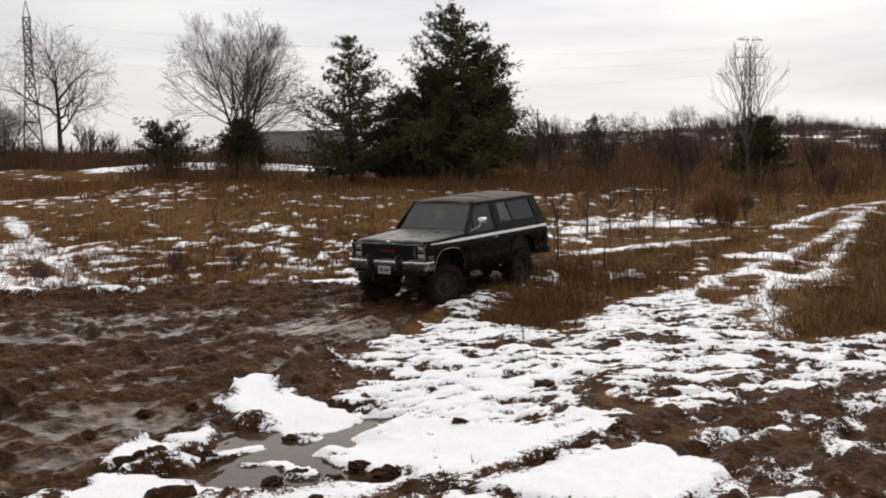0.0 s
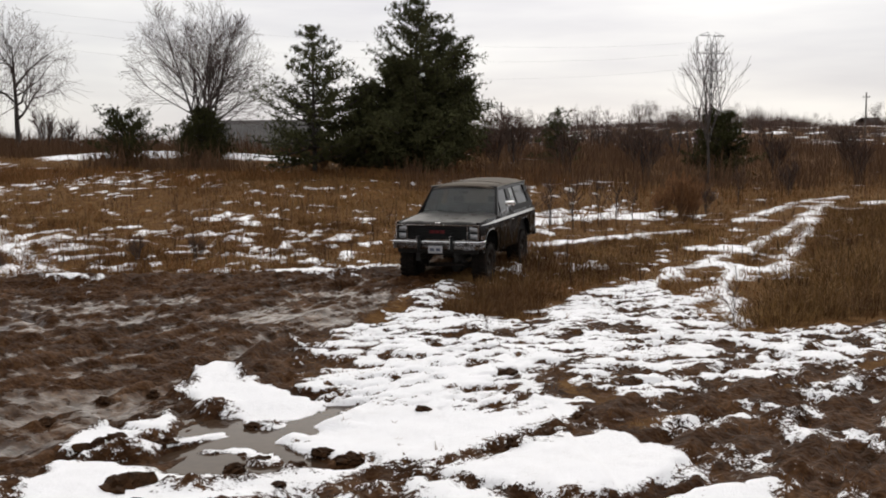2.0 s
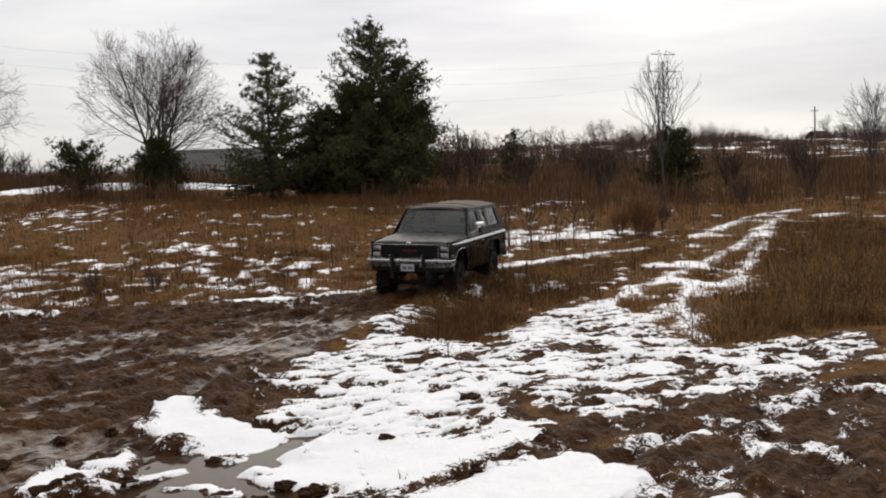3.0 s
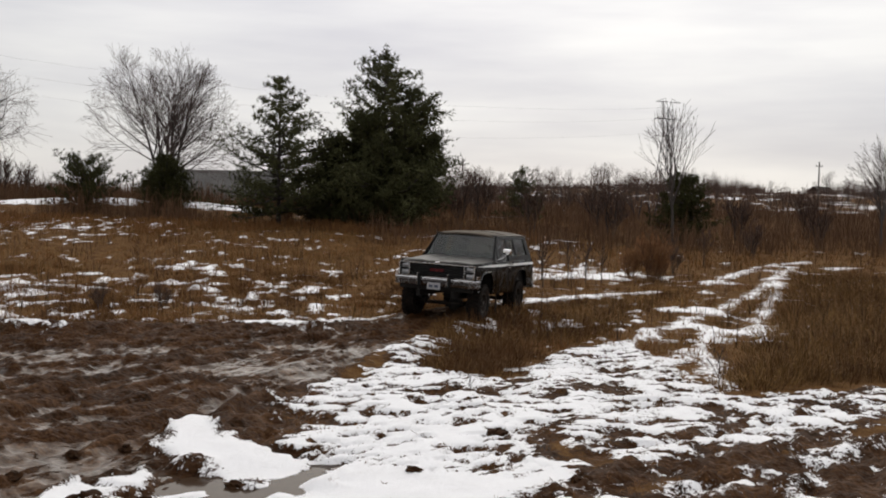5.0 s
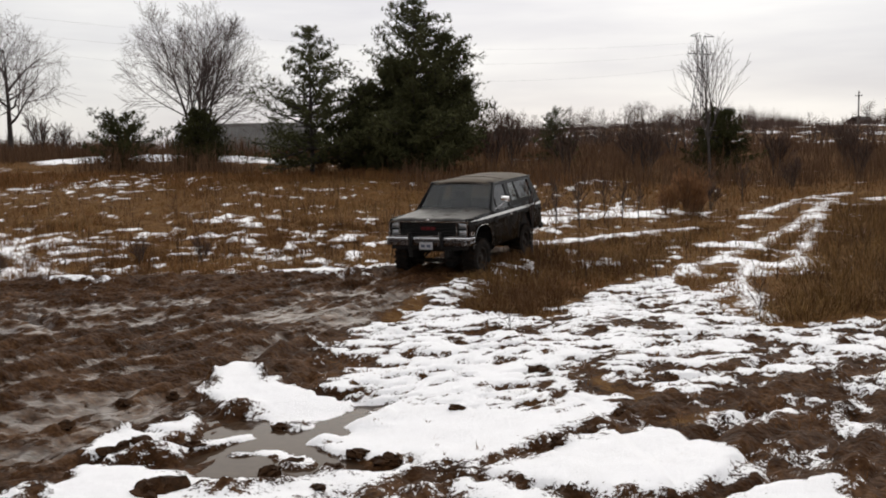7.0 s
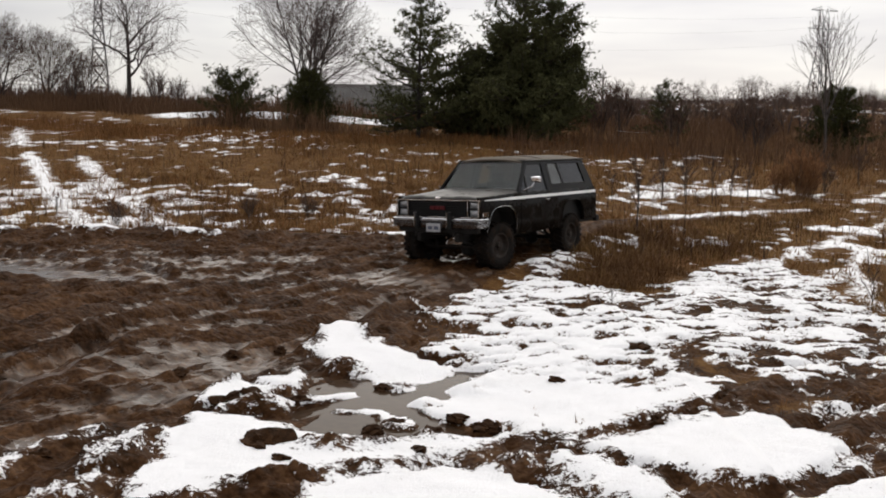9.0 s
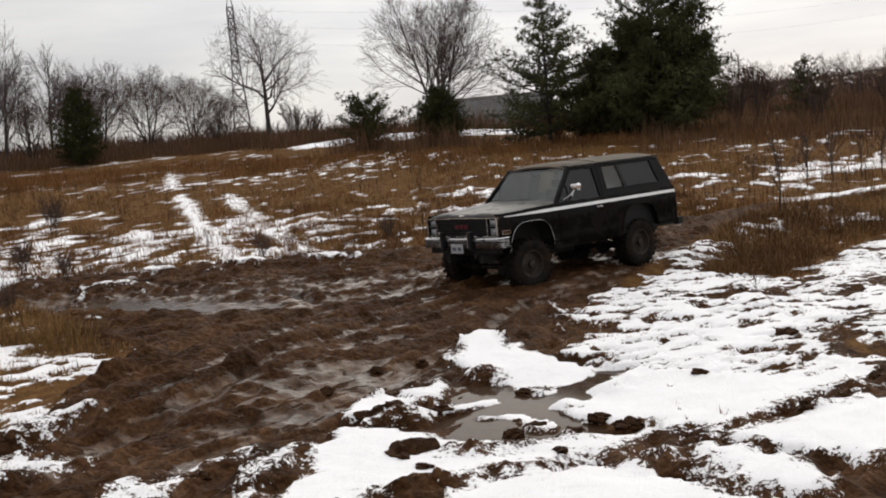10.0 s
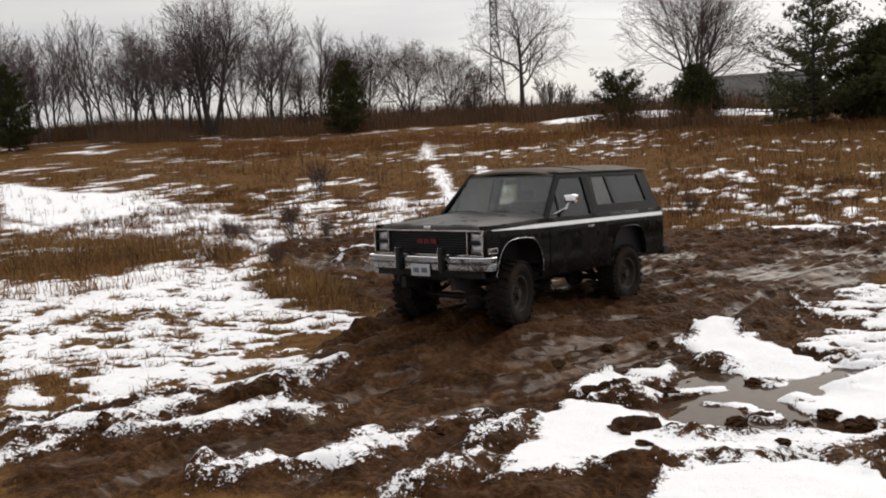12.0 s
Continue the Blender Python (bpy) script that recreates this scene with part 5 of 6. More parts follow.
# thin saplings beside the track
sap = bare_tree(52, 1.9, "thin dark leafless sapling beside the track", bark_dark, twig_brown, "thin saplings", spread=0.5, leaders=1, kids=(9, 3, 1), first=0.3, up=0.25, thick=0.014, wob=0.10, shape="round", sides=4)
sap.name = "bare_sapling"
set_at(sap, 4.7, 24.4)
for x, y, turn, s in ((6.75, 16.0, 40, 0.42), (7.9, 32.6, 80, 0.8), (8.8, 32.8, 120, 0.9), (9.6, 33.5, 160, 0.8), (8.3, 34.4, 220, 0.85), (10.3, 34.0, 280, 0.75), (7.4, 33.8, 330, 0.9), (14.2, 37.5, 20, 0.8), (6.9, 31.6, 10, 0.7), (-9.9, 26.5, 200, 0.4), (16.5, 40.0, 230, 0.9), (5.6, 33.0, 70, 0.6), (2.55, 15.4, 15, 0.2)):
    planted(sap, x, y, turn, s)


# ---- dead grass and brush, uncountable ----
def stalks(name, label, category, material, x, y, h, wid, lean, per, seed, fan=0.16, over=None):
    """Bundles of thin stalks rooted at x, y with height h."""
    rng = np.random.default_rng(seed)
    n = len(x)
    z = (over if over is not None else ground_at(x, y))
    bx, by, bz, bh = (np.repeat(v, per) for v in (x, y, z, h))
    m = n * per
    a = rng.uniform(0, 6.283, m)
    r = np.abs(rng.normal(0, fan, m)) * np.minimum(1.0, bh * 1.6)
    bx, by = bx + r * np.cos(a), by + r * np.sin(a)
    hh = bh * rng.uniform(0.45, 1.1, m)
    tilt = np.abs(rng.normal(0, lean, m))
    b = a + rng.normal(0, 0.8, m)
    dx, dy = np.cos(b) * tilt, np.sin(b) * tilt
    f = rng.uniform(0, 6.283, m)
    w = wid * rng.uniform(0.6, 1.3, m)
    wx, wy = np.cos(f) * w, np.sin(f) * w
    root = np.stack([bx, by, bz - 0.04], 1)
    side = np.stack([wx, wy, 0 * w], 1)
    mid = root + np.stack([dx * hh * 0.35, dy * hh * 0.35, hh * 0.6], 1)
    tip = root + np.stack([dx * hh * 1.1, dy * hh * 1.1, hh * np.maximum(0.55, 1 - 0.4 * tilt)], 1)
    verts = np.stack([root - side, root + side, mid + side * 0.7, mid - side * 0.7, tip], 1).reshape(-1, 3)
    i = np.arange(m) * 5
    tris = np.concatenate([np.stack([i, i + 1, i + 2], 1), np.stack([i, i + 2, i + 3], 1), np.stack([i + 3, i + 2, i + 4], 1)])
    tagged(solid(name, verts, tris, material), label, category, kind="stuff")


straw = islands("straw_stalks", (0.115, 0.064, 0.022), (0.33, 0.197, 0.078), scale=0.5)
rust = islands("rusty_stalks", (0.088, 0.040, 0.015), (0.27, 0.137, 0.054), scale=0.5)
bramble = islands("dark_rusty_stalks", (0.040, 0.019, 0.008), (0.155, 0.080, 0.034), scale=0.9)
weed = islands("dark_weed_stalks", (0.025, 0.016, 0.011), (0.075, 0.048, 0.032), scale=0.5)
rng = np.random.default_rng(77)


def wedge(n, near, far, right=35, left=50, bias=1.0):
    """Places over the field ahead, in a fan, denser near by."""
    a = np.radians(rng.uniform(-right, left, n))
    d = near + (far - near) * rng.random(n) ** bias
    return -np.sin(a) * d, np.cos(a) * d


def field_grass():
    x, y = wedge(54000, 20, 80, bias=1.15)
    s, m = covers(x, y)
    clump = fbm(x * 0.35, y * 0.35, 131, 4)
    keep = (m < 0.42) & (rng.random(len(x)) < np.where(s > 0.52, np.where(inside(x, y, SNOW_LANE) > 0, 0.05, 0.24), 0.75 + clump)) & ~((y > 64.5) & (y < 68.5) & (x > -15) & (x < -3))
    x, y, clump = x[keep], y[keep], clump[keep]
    h = np.clip(0.24 + 0.5 * clump + 0.10 * rng.random(len(x)), 0.10, 0.75) * (1 - 0.45 * step(y, 46, 58) * (x < 2))
    pick = rng.random(len(x)) < 0.36 + 0.9 * fbm(x * 0.2, y * 0.2, 141, 3)
    for name, sel, material in (("dry_grass", pick, straw), ("dry_weeds", ~pick, rust)):
        stalks(name, "dry brown grass and weeds covering the open field", "grass", material, x[sel], y[sel], h[sel], 0.0085, 1.0, 5, 5)


def bank_grass():
    x, y = wedge(76000, 6, 42, bias=0.8)
    tall = np.maximum.reduce([inside(x, y, GRASS_MIDDLE), inside(x, y, GRASS_BANK) + 0.3, inside(x, y, GRASS_VERGE), inside(x, y, GRASS_CLUMP), inside(x, y, GRASS_BETWEEN) - 0.1, np.where(covers(x, y)[0] < 0.5, np.minimum(inside(x, y, SNOW_FIELD), 0.1), -9)])
    s, m = covers(x, y)
    inb = (tall + 1.1 * fbm(x * 1.2, y * 1.2, 151, 4) > 0.0) & (m < 0.5)
    keep = inb & (rng.random(len(x)) < np.where(s > 0.52, 0.12, 1.0))
    x, y, t = x[keep], y[keep], tall[keep]
    h = 0.20 + 0.40 * np.clip(t + 0.3, 0, 1) * (0.6 + 0.9 * np.clip(fbm(x * 0.8, y * 0.8, 155, 3) + 0.4, 0, 1))
    h = h * np.where(inside(x, y, SNOW_FIELD) > -0.2, 0.55, 1.0) * np.where(inside(x, y, GRASS_MIDDLE) > -0.3, 0.85 - 0.3 * step(y, 22, 26), 1.0)
    yellow = rng.random(len(x)) < np.where(x > 6.5, 0.42, np.where(x < -5, 0.60, 0.14)) + 0.8 * fbm(x * 0.9, y * 0.9, 157, 3)
    for name, sel, material in (("tall_dry_grass", yellow, straw), ("rusty_dry_grass", ~yellow, bramble)):
        stalks(name, "tall matted dead grass beside the muddy track", "grass", material, x[sel], y[sel], h[sel], 0.006, 1.05, 5, 6)


def poking_grass():
    # tufts through thin snow and at its edges, and short grass in the rough corner
    x, y = wedge(30000, 6, 26, bias=0.75)
    s, m = covers(x, y)
    spot = fbm(x * 1.6, y * 1.6, 161, 4)
    keep = (m < 0.75) & (rng.random(len(x)) < np.where(s > 0.55, 0.55 * step(spot, 0.08, 0.26) + 0.01, 0.55))
    keep |= (inside(x, y, ROUGH_CORNER) > -0.4) & (s < 0.5) & (rng.random(len(x)) < 0.5) & (spot > -0.05)
    x, y = x[keep], y[keep]
    h = 0.04 + 0.11 * rng.random(len(x)) ** 2
    stalks("short_grass", "short dead grass poking through thin wet snow", "grass", rust, x, y, h, 0.005, 0.7, 5, 8, fan=0.10)


def brush():
    # thickets behind the field and under the trees
    x = np.concatenate([rng.uniform(3, 75, 9000), rng.uniform(-75, -14, 6000), rng.uniform(-14, 8, 2200)])
    y = np.concatenate([rng.uniform(43, 100, 9000), rng.uniform(66, 84, 6000), rng.uniform(57, 80, 2200)])
    clump = fbm(x * 0.16, y * 0.16, 171, 4)
    keep = (clump > np.where(x < -14, 0.0, -0.13)) & ~((x > 3) & (y < 45 + 8 * clump)) & ~((y > 62) & (y < 70) & (x > -16) & (x < -3))
    x, y, clump = x[keep], y[keep], clump[keep]
    h = np.clip(0.9 + 3.5 * clump + 3.0 * fbm(x * 0.6, y * 0.6, 173, 3) + 0.9 * rng.random(len(x)) ** 3, 0.3, np.where(x < -14, 1.5, 2.9))
    stalks("brush", "tangled leafless reddish-brown brush behind the field", "brush", brush_brown, x, y, h, 0.015, 0.38, 6, 9, fan=0.55)
    # far wooded slope
    x, y = rng.uniform(0, 260, 14000), rng.uniform(100, 300, 14000)
    clump = fbm(x * 0.07, y * 0.05, 181, 4)
    keep = (clump > -0.03) & (np.abs(x) < y * 0.95) | ((y > 205) & (y < 240) & (clump > -0.1))
    x, y, clump = x[keep], y[keep], clump[keep]
    h = np.clip(1.0 + 8.0 * clump + 1.2 * rng.random(len(x)), 0.6, 4.8)
    stalks("far_woods", "distant leafless grey-brown woods on a snowy slope", "woods", twig_brown, x, y, h, 0.045, 0.45, 7, 10, fan=1.2)
    # far woods to the left, seen between the trees
    x, y = rng.uniform(-170, -10, 5000), rng.uniform(105, 150, 5000)
    h = 1.4 + 1.8 * rng.random(len(x))
    stalks("far_woods", "distant leafless grey-brown woods behind the field", "woods", twig_brown, x, y, h, 0.05, 0.28, 6, 12, fan=0.9)


def tufts():
    # rusty clumps on the far verge of the mud and through the thin snow behind it
    n = 420
    cx, cy = rng.uniform(-24, 5, n), 23.4 + 13 * rng.random(n) ** 1.5
    r = rng.uniform(0.25, 0.95, n) * (1 - 0.25 * (cy > 28))
    k = 26
    a, d = rng.uniform(0, 6.283, n * k), np.sqrt(rng.random(n * k))
    x, y = np.repeat(cx, k) + d * np.repeat(r, k) * 1.3 * np.cos(a), np.repeat(cy, k) + d * np.repeat(r, k) * np.sin(a)
    h = (0.20 + 0.30 * np.repeat(r, k)) * (1.1 - 0.6 * d)
    s, m = covers(x, y)
    keep = (m < 0.5) & (fbm(x * 0.25, y * 0.3, 191, 3) > -0.12) & (np.abs(along(x, y, SNOW_STRIPS[8][1], 0.4)) > 0.4)
    x, y, h = x[keep], y[keep], h[keep]
    pick = rng.random(len(x)) < 0.6 + fbm(x * 0.4, y * 0.4, 193, 3)
    for name, sel, material in (("bramble_tufts", pick, bramble), ("weed_tufts", ~pick, rust)):
        stalks(name, "matted rusty-brown weed tufts standing in thin snow", "weeds", material, x[sel], y[sel], h[sel], 0.007, 0.8, 5, 16, fan=0.14)
    # tall rusty grass at the foot of the pines and along the far edge of the field
    x, y = rng.uniform(-40, 12, 8000), rng.uniform(48, 58, 8000)
    keep = (fbm(x * 0.3, y * 0.3, 195, 3) + 0.05 * (y - 52) > -0.1)
    x, y = x[keep], y[keep]
    stalks("edge_grass", "tall rusty grass along the far edge of the field", "grass", rust, x, y, 0.35 + 0.35 * rng.random(len(x)) + 0.9 * np.clip(fbm(x * 0.5, y * 0.5, 197, 3), 0, 1) - 0.3 * bell(x, y, -10, 56, 8, 6), 0.010, 0.6, 5, 17, fan=0.3)
    # dark undergrowth below the wood's edge
    x, y = rng.uniform(-82, -24, 7000), rng.uniform(60, 74, 7000)
    y = y + np.clip(x + 42, 0, 18) * 0.5
    clump = fbm(x * 0.2, y * 0.2, 199, 4)
    keep = clump > -0.09
    x, y, clump = x[keep], y[keep], clump[keep]
    stalks("undergrowth", "tangled leafless undergrowth below the bare trees", "brush", brush_brown, x, y, np.clip(0.7 + 4.5 * clump + 0.8 * rng.random(len(x)) ** 2, 0.25, 2.4), 0.014, 0.40, 7, 18, fan=0.6)


def rough_weeds():
    # dark single weed stems standing over grass and snow
    x, y = wedge(3600, 21, 60, bias=0.9)
    s, m = covers(x, y)
    keep = (m < 0.4) & (rng.random(len(x)) < np.where(s > 0.5, 0.10, 0.55))
    x, y = x[keep], y[keep]
    stalks("weed_stems", "dark dead weed stems standing above the grass", "weeds", weed, x, y, 0.4 + 0.6 * rng.random(len(x)), 0.008, 0.22, 4, 14, fan=0.2)


field_grass()
bank_grass()
poking_grass()
brush()
tufts()
rough_weeds()


clod_soil = mat("wet_clod_soil", (0.010, 0.0048, 0.0022), (0.052, 0.0245, 0.0105), scale=9, rough=0.85, bump=1.0, fine=60, spec=0.06)


def mud_clods():
    rng = np.random.default_rng(401)
    for x, y, r in ((-1.59, 8.75, 0.17), (-0.66, 9.08, 0.09), (-1.5, 10.33, 0.10), (0.11, 9.86, 0.10), (0.37, 9.57, 0.11), (-0.49, 9.84, 0.08), (-0.88, 11.3, 0.10), (-0.66, 11.05, 0.10), (-2.14, 10.06, 0.11), (-0.11, 9.4, 0.10),
                    (-1.9, 10.2, 0.11), (-1.36, 8.3, 0.07), (-0.25, 8.75, 0.08), (0.9, 9.1, 0.08), (1.95, 9.45, 0.08), (2.9, 10.65, 0.10), (1.2, 11.15, 0.09), (2.4, 12.6, 0.12), (-3.3, 8.35, 0.08), (-2.0, 12.6, 0.08), (-2.5, 12.0, 0.09), (-2.9, 11.1, 0.10)):
        bm = bmesh.new()
        bmesh.ops.create_icosphere(bm, subdivisions=3, radius=1.0)
        for v in bm.verts:
            c = v.co.copy()
            big = fbm(np.array([c.x * 1.3 + x * 9]), np.array([c.y * 1.3 + c.z * 0.9]), 403, 3)[0]
            lump = fbm(np.array([c.x * 3.5 + 5 + c.z]), np.array([c.y * 3.5 + c.z * 2.5 + x]), 405, 3)[0]
            v.co = c * r * (0.85 + 1.5 * big + 1.3 * lump)
            v.co.x, v.co.z = v.co.x * 1.3, v.co.z * 0.50
        clod = part("mud_clod", bm, clod_soil)
        tagged(clod, "dark wet lump of churned mud lying on snow", "mud clod", "mud clods")
        clod.matrix_basis = pose(x, y, float(ground_at(x, y)[0]) - 0.06 * r, 0, 0, 360 * rng.random())


mud_clods()


def fallen_branch():
    rng = np.random.default_rng(311)
    bar, p, way = [], np.array([-17.6, 26.4, 0.10]), np.array([0.66, -0.75, 0.03])
    forks = []
    for k in range(12):
        q = p + 0.38 * (way + rng.normal(0, 0.16, 3) * (1, 1, 0.5))
        q[2] = float(ground_at(q[0], q[1])[0]) + 0.10 + 0.05 * math.sin(k)
        bar.append([*p, *q, 0.055 - 0.003 * k, 0.052 - 0.003 * k])
        if k > 3:
            side = np.array([rng.normal(0, 0.5), rng.normal(0, 0.5), rng.uniform(0.3, 0.9)]) * rng.uniform(0.3, 0.6)
            mid = q + side * 0.6 + rng.normal(0, 0.04, 3)
            forks += [[*q, *mid, 0.014, 0.009], [*mid, *(q + side * 1.5), 0.009, 0.003], [*mid, *(mid + rng.normal(0, 0.16, 3) + (0, 0, 0.15)), 0.007, 0.002]]
        p = q
    root = new("fallen_branch")
    tagged(root, "dark bare fallen branch lying across the wet snow", "branch")
    solid("limb", *prisms(bar, 6), bark_dark, root, smooth=True)
    for k in range(0, len(forks), 3):
        solid("twig", *prisms(forks[k:k + 3], 4), bark_dark, root)


fallen_branch()


# ---- far structures ----
galvanised = mat("weathered_steel", (0.10, 0.10, 0.105), (0.17, 0.17, 0.175), scale=2, rough=0.6, metal=0.4, bump=0.1)
old_wood = mat("weathered_wood", (0.06, 0.052, 0.046), (0.13, 0.115, 0.105), scale=2, rough=0.9, bump=0.3)
tin = mat("weathered_tin_roof", (0.060, 0.056, 0.052), (0.10, 0.094, 0.088), scale=0.8, rough=0.7, bump=0.2)


def pylon(label, height, base, neck, arms, pointed):
    root = tagged(new("pylon"), label, "pylon")
    def half(u):
        return base * (1 - u / 0.62) + neck * u / 0.62 if u < 0.62 else neck
    levels = [0, 0.14, 0.27, 0.38, 0.48, 0.56, 0.62, 0.69, 0.76, 0.83, 0.90]
    for sx in (-1, 1):
        for sy in (-1, 1):
            bm = bmesh.new()
            for a, b in zip(levels, levels[1:]):
                beam(bm, (sx * half(a), sy * half(a), a * height), (sx * half(b), sy * half(b), b * height), 0.13, 0.13, 4)
            beam(bm, (sx * half(0.9), sy * half(0.9), 0.9 * height), (sx * (0.02 if pointed else neck), 0, height), 0.11, 0.08, 4)
            part("leg", bm, galvanised, root)
    for a, b in zip(levels, levels[1:]):
        bm = bmesh.new()
        h0, h1 = half(a), half(b)
        for s in (-1, 1):
            beam(bm, (-h0, s * h0, a * height), (h1, s * h1, b * height), 0.075, 0.075, 4)
            beam(bm, (h0, s * h0, a * height), (-h1, s * h1, b * height), 0.075, 0.075, 4)
            beam(bm, (s * h0, -h0, a * height), (s * h1, h1, b * height), 0.075, 0.075, 4)
            beam(bm, (-h1, s * h1, b * height), (h1, s * h1, b * height), 0.075, 0.075, 4)
        part("bracing", bm, galvanised, root)
    for z, reach in arms:
        for s in (-1, 1):
            bm = bmesh.new()
            for q in (-neck, neck):
                beam(bm, (s * neck, q, z * height), (s * reach, 0, z * height), 0.09, 0.07, 4)
            beam(bm, (s * neck, 0, z * height + 1.1), (s * reach, 0, z * height), 0.08, 0.06, 4)
            part("crossarm", bm, galvanised, root)
    return root


set_at(pylon("grey lattice steel pylon with pointed top behind trees", 30.6, 1.9, 0.60, (), True), -64.1, 195.0, 20)
set_at(pylon("grey lattice steel pylon with three crossarms", 28.6, 2.8, 1.0, ((0.98, 4.6), (0.80, 5.4), (0.62, 4.6)), False), 110.6, 295.0, 18)
for k, (z0, z1) in enumerate(((29, 33), (26, 30), (23, 26))):
    bm = bmesh.new()
    pts = [Vector((-64 + 175 * u, 195 + 100 * u, z0 + (z1 - z0) * u - 7 * 4 * u * (1 - u) * (0.6 + 0.1 * k))) for u in np.linspace(0, 1, 25)]
    pipe(bm, pts, 0.012, 3)
    tagged(part("power_line", bm, galvanised), "thin sagging power line between pylons", "power line", "power lines")


def utility_pole(height):
    root = tagged(new("utility_pole"), "weathered wooden utility pole with a crossarm", "pole", "utility poles")
    part("post", beam(bmesh.new(), (0, 0, -0.5), (0, 0, height), 0.13, 0.09, 8), old_wood, root)
    part("crossarm", box(bmesh.new(), -0.55, 0.55, -0.05, 0.05, height - 0.7, height - 0.60), old_wood, root)
    for x in (-0.5, 0.5):
        part("insulator", beam(bmesh.new(), (x, 0, height - 0.58), (x, 0, height - 0.42), 0.05, 0.03, 6), galvanised, root)
    return root


post = set_at(utility_pole(7.0), 22.6, 139.8, 30)
planted(post, 76.5, 141.3, 10, 1.05)
planted(post, 101.0, 150.0, 10, 1.0)


def barn():
    root = tagged(new("barn"), "low weathered grey barn with a tin gable roof", "barn")
    body = part("wall", box(bmesh.new(), -4.5, 4.5, -3.0, 3.0, -0.5, 1.2), old_wood, root)
    for k in range(30):
        part("board", box(bmesh.new(), -4.5 + 0.3 * k + 0.01, -4.5 + 0.3 * k + 0.28, -3.03, -3.0, -0.4, 1.18), old_wood, body)
    for s in (-1, 1):
        bm = plate_of(bmesh.new(), [(-4.9, s * 3.5, 0.95), (4.9, s * 3.5, 0.95), (4.9, 0, 3.7), (-4.9, 0, 3.7)], (0, 0, 0.08))
        slope = part("roof", bm, tin, root)
        for k in range(17):
            x = -4.8 + 0.6 * k
            part("roof_rib", beam(bmesh.new(), (x, s * 3.5, 1.05), (x, 0, 3.80), 0.03, 0.03, 4), tin, slope)
    for x in (-4.5, 4.5):
        part("gable", plate_of(bmesh.new(), [(x, -3.0, 1.2), (x, 3.0, 1.2), (x, 0, 3.68)], (0.05 if x < 0 else -0.05, 0, 0)), old_wood, root)
    part("door", box(bmesh.new(), -2.6, -0.6, -3.06, -3.03, -0.3, 1.1), bark_dark, root)
    return root


set_at(barn(), -6.3, 91.0, -6, 1.0, 1.15)


def far_house():
    root = tagged(new("house"), "small dark house on the far slope", "house")
    part("wall", box(bmesh.new(), -4, 4, -3, 3, -1.5, 2.6), old_wood, root)
    for s in (-1, 1):
        part("roof", plate_of(bmesh.new(), [(-4.4, s * 3.4, 2.4), (4.4, s * 3.4, 2.4), (4.4, 0, 4.4), (-4.4, 0, 4.4)], (0, 0, 0.12)), bark_dark, root)
    for x in (-2.4, 0.2, 2.2):
        part("window", box(bmesh.new(), x, x + 0.9, -3.04, -2.99, 0.7, 1.8), plastic, root)
    return root


set_at(far_house(), 121.0, 222.0, 20, 0.6, 0.8)

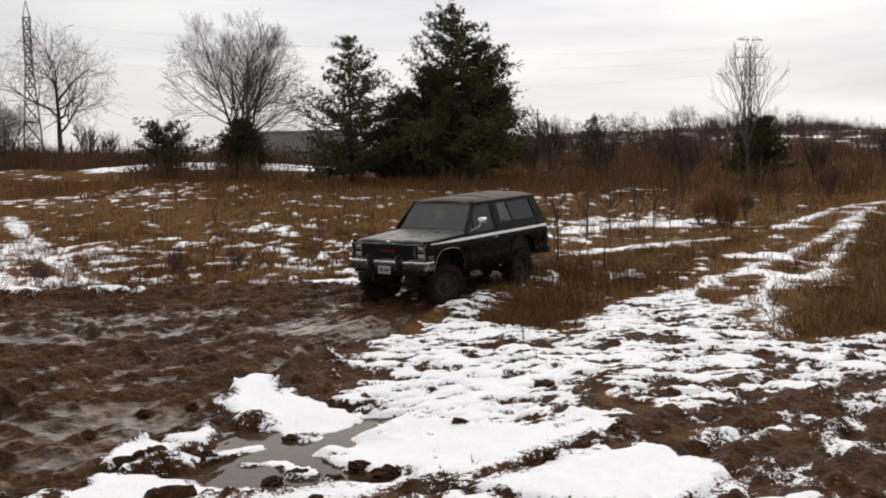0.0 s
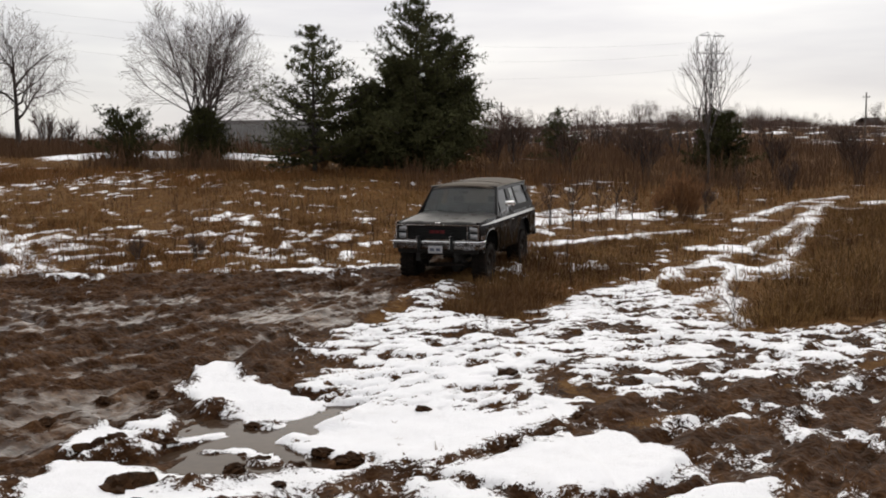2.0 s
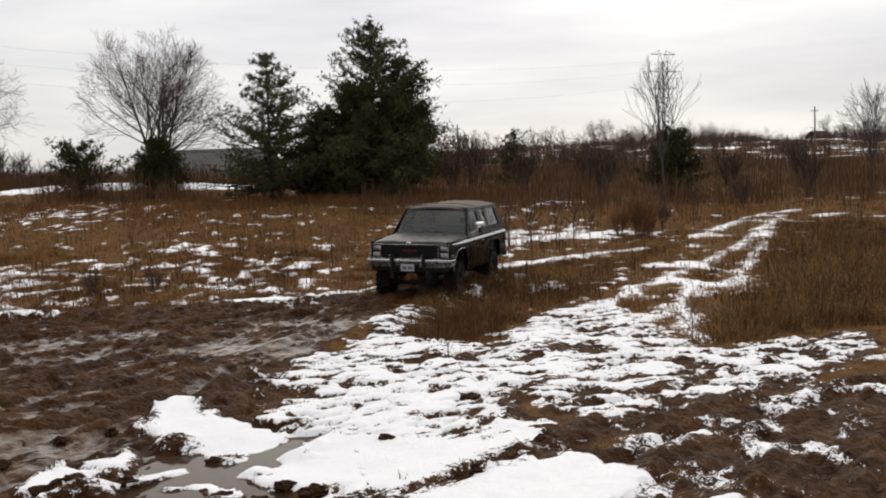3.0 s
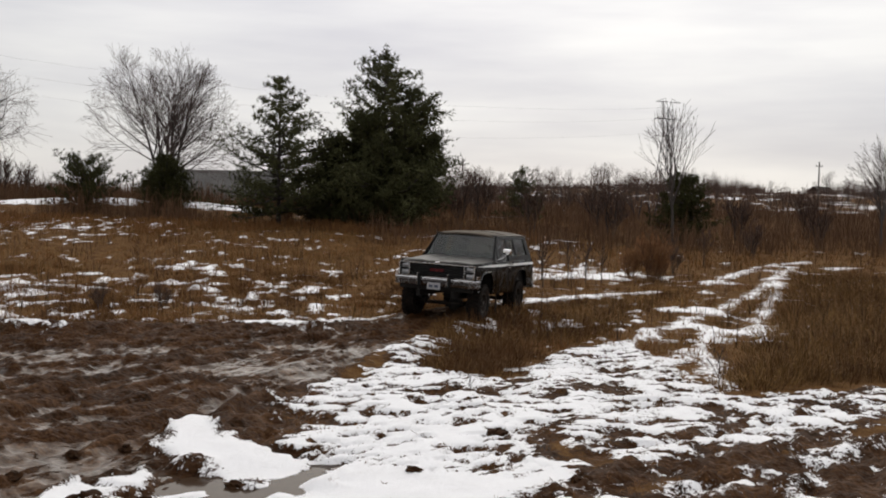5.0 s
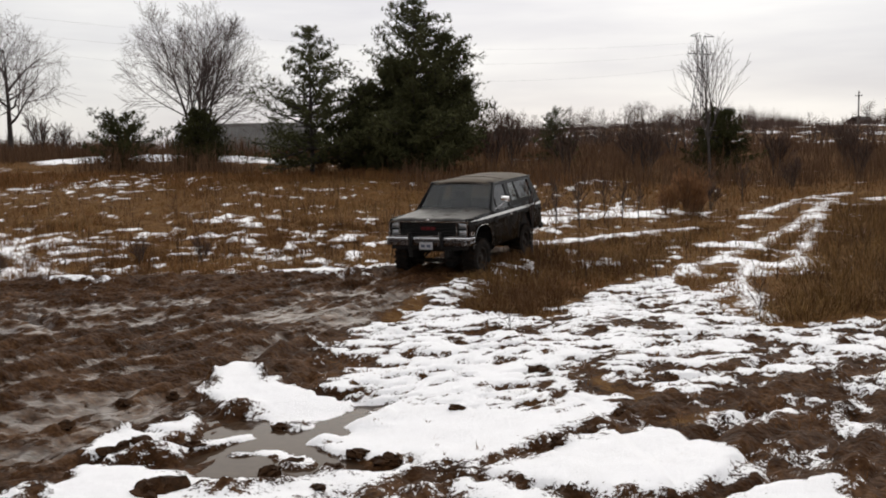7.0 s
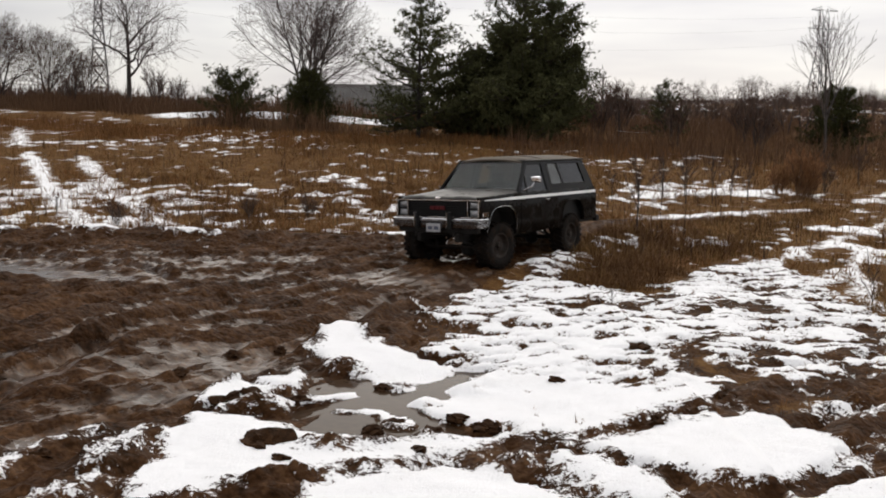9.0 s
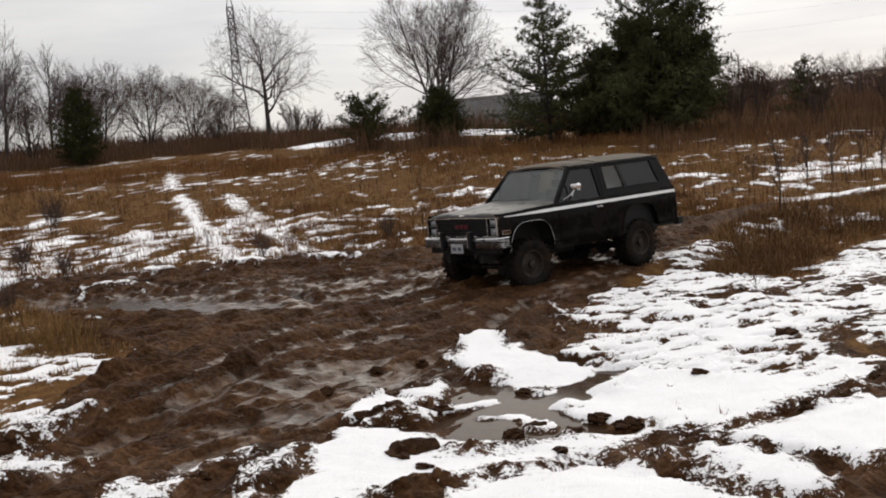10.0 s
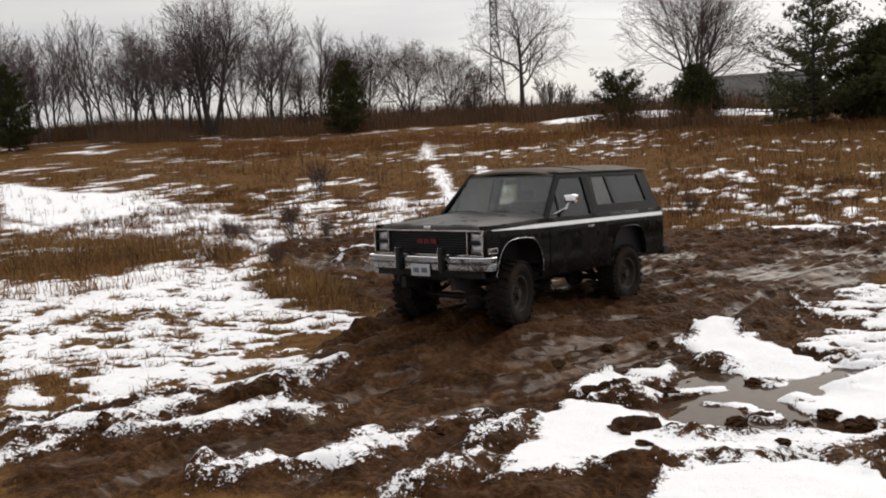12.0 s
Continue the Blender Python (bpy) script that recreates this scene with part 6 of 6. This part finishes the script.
# ---- what moves: the truck backs off, stops, then drives forward through the mud ----
# seconds, place on the ground, heading, pitch, roll
DRIVE = (
    (0.0, 1.891, 21.40, -0.016, 140.38, -1.35, 0.17),
    (0.5, 2.321, 21.45, -0.009, 144.90, -1.15, 0.40),
    (1.0, 2.772, 21.822, 0.006, 151.19, -0.10, 0.95),
    (1.5, 3.005, 22.578, -0.016, 154.80, -0.47, 0.14),
    (2.0, 3.207, 22.904, 0.004, 155.19, -1.22, 0.03),
    (2.5, 3.373, 23.230, -0.010, 154.73, -1.10, -0.13),
    (3.0, 3.618, 23.873, 0.009, 153.49, -0.30, -1.47),
    (5.0, 4.036, 24.90, 0.093, 150.93, 1.53, -2.16),
    (5.5, 4.017, 25.15, 0.052, 151.15, 1.13, -2.09),
    (6.0, 3.787, 24.910, 0.045, 150.65, -0.25, -1.93),
    (6.5, 3.438, 24.308, 0.023, 150.03, -0.86, -1.52),
    (7.0, 3.038, 23.581, 0.009, 149.30, -2.26, 0.30),
    (9.0, 1.170, 20.537, -0.068, 144.71, 0.45, 2.91),
    (9.5, 0.412, 19.599, -0.092, 140.35, 1.58, 3.60),
    (10.0, -0.420, 18.725, -0.070, 136.29, 0.23, 1.80),
    (10.5, -1.415, 17.635, -0.046, 137.51, 0.01, 2.39),
    (11.0, -2.416, 16.228, -0.004, 146.13, 1.32, 0.85),
    (11.5, -3.398, 15.183, 0.020, 155.18, 2.01, 0.97),
    (12.0, -4.057, 13.750, 0.072, 161.50, 3.25, 0.72))


def standing(x, y, z, heading, pitch, roll):
    return Matrix.Translation((x, y, z)) @ Matrix.Rotation(radians(heading), 4, "Z") @ Matrix.Rotation(radians(pitch), 4, "X") @ Matrix.Rotation(radians(roll), 4, "Y")


def motions():
    walk(truck, [(t, standing(*row)) for t, *row in DRIVE])
    # wheels roll with the ground covered, and the front pair steers with the change of heading
    rows = np.array(DRIVE)
    ts = np.arange(0, 12.01, 0.1)
    px, py, hd = (np.interp(ts, rows[:, 0], rows[:, k]) for k in (1, 2, 4))
    h = np.radians(hd)
    go = np.r_[0, np.diff(px) * -np.sin(h[1:]) + np.diff(py) * np.cos(h[1:])]
    spin = np.clip(go / 0.42, -1.3, 1.3).cumsum()
    kernel = np.ones(9) / 9
    turn = np.convolve(np.pad(np.gradient(h), 4, "edge"), kernel, "valid")
    pace = np.convolve(np.pad(go, 4, "edge"), kernel, "valid")
    steer = np.clip(np.arctan2(2.7 * turn, np.maximum(np.abs(pace), 0.08)) * np.sign(pace + 1e-6), -0.45, 0.45)
    for w in wheels:
        x, y, z = w.location
        walk(w, [(round(float(t), 1), Matrix.Translation((x, y, z)) @ Matrix.Rotation(float(a) if y > 0 else 0.0, 4, "Z") @ Matrix.Rotation(-float(s), 4, "X")) for t, s, a in zip(ts, spin, steer)])


motions()
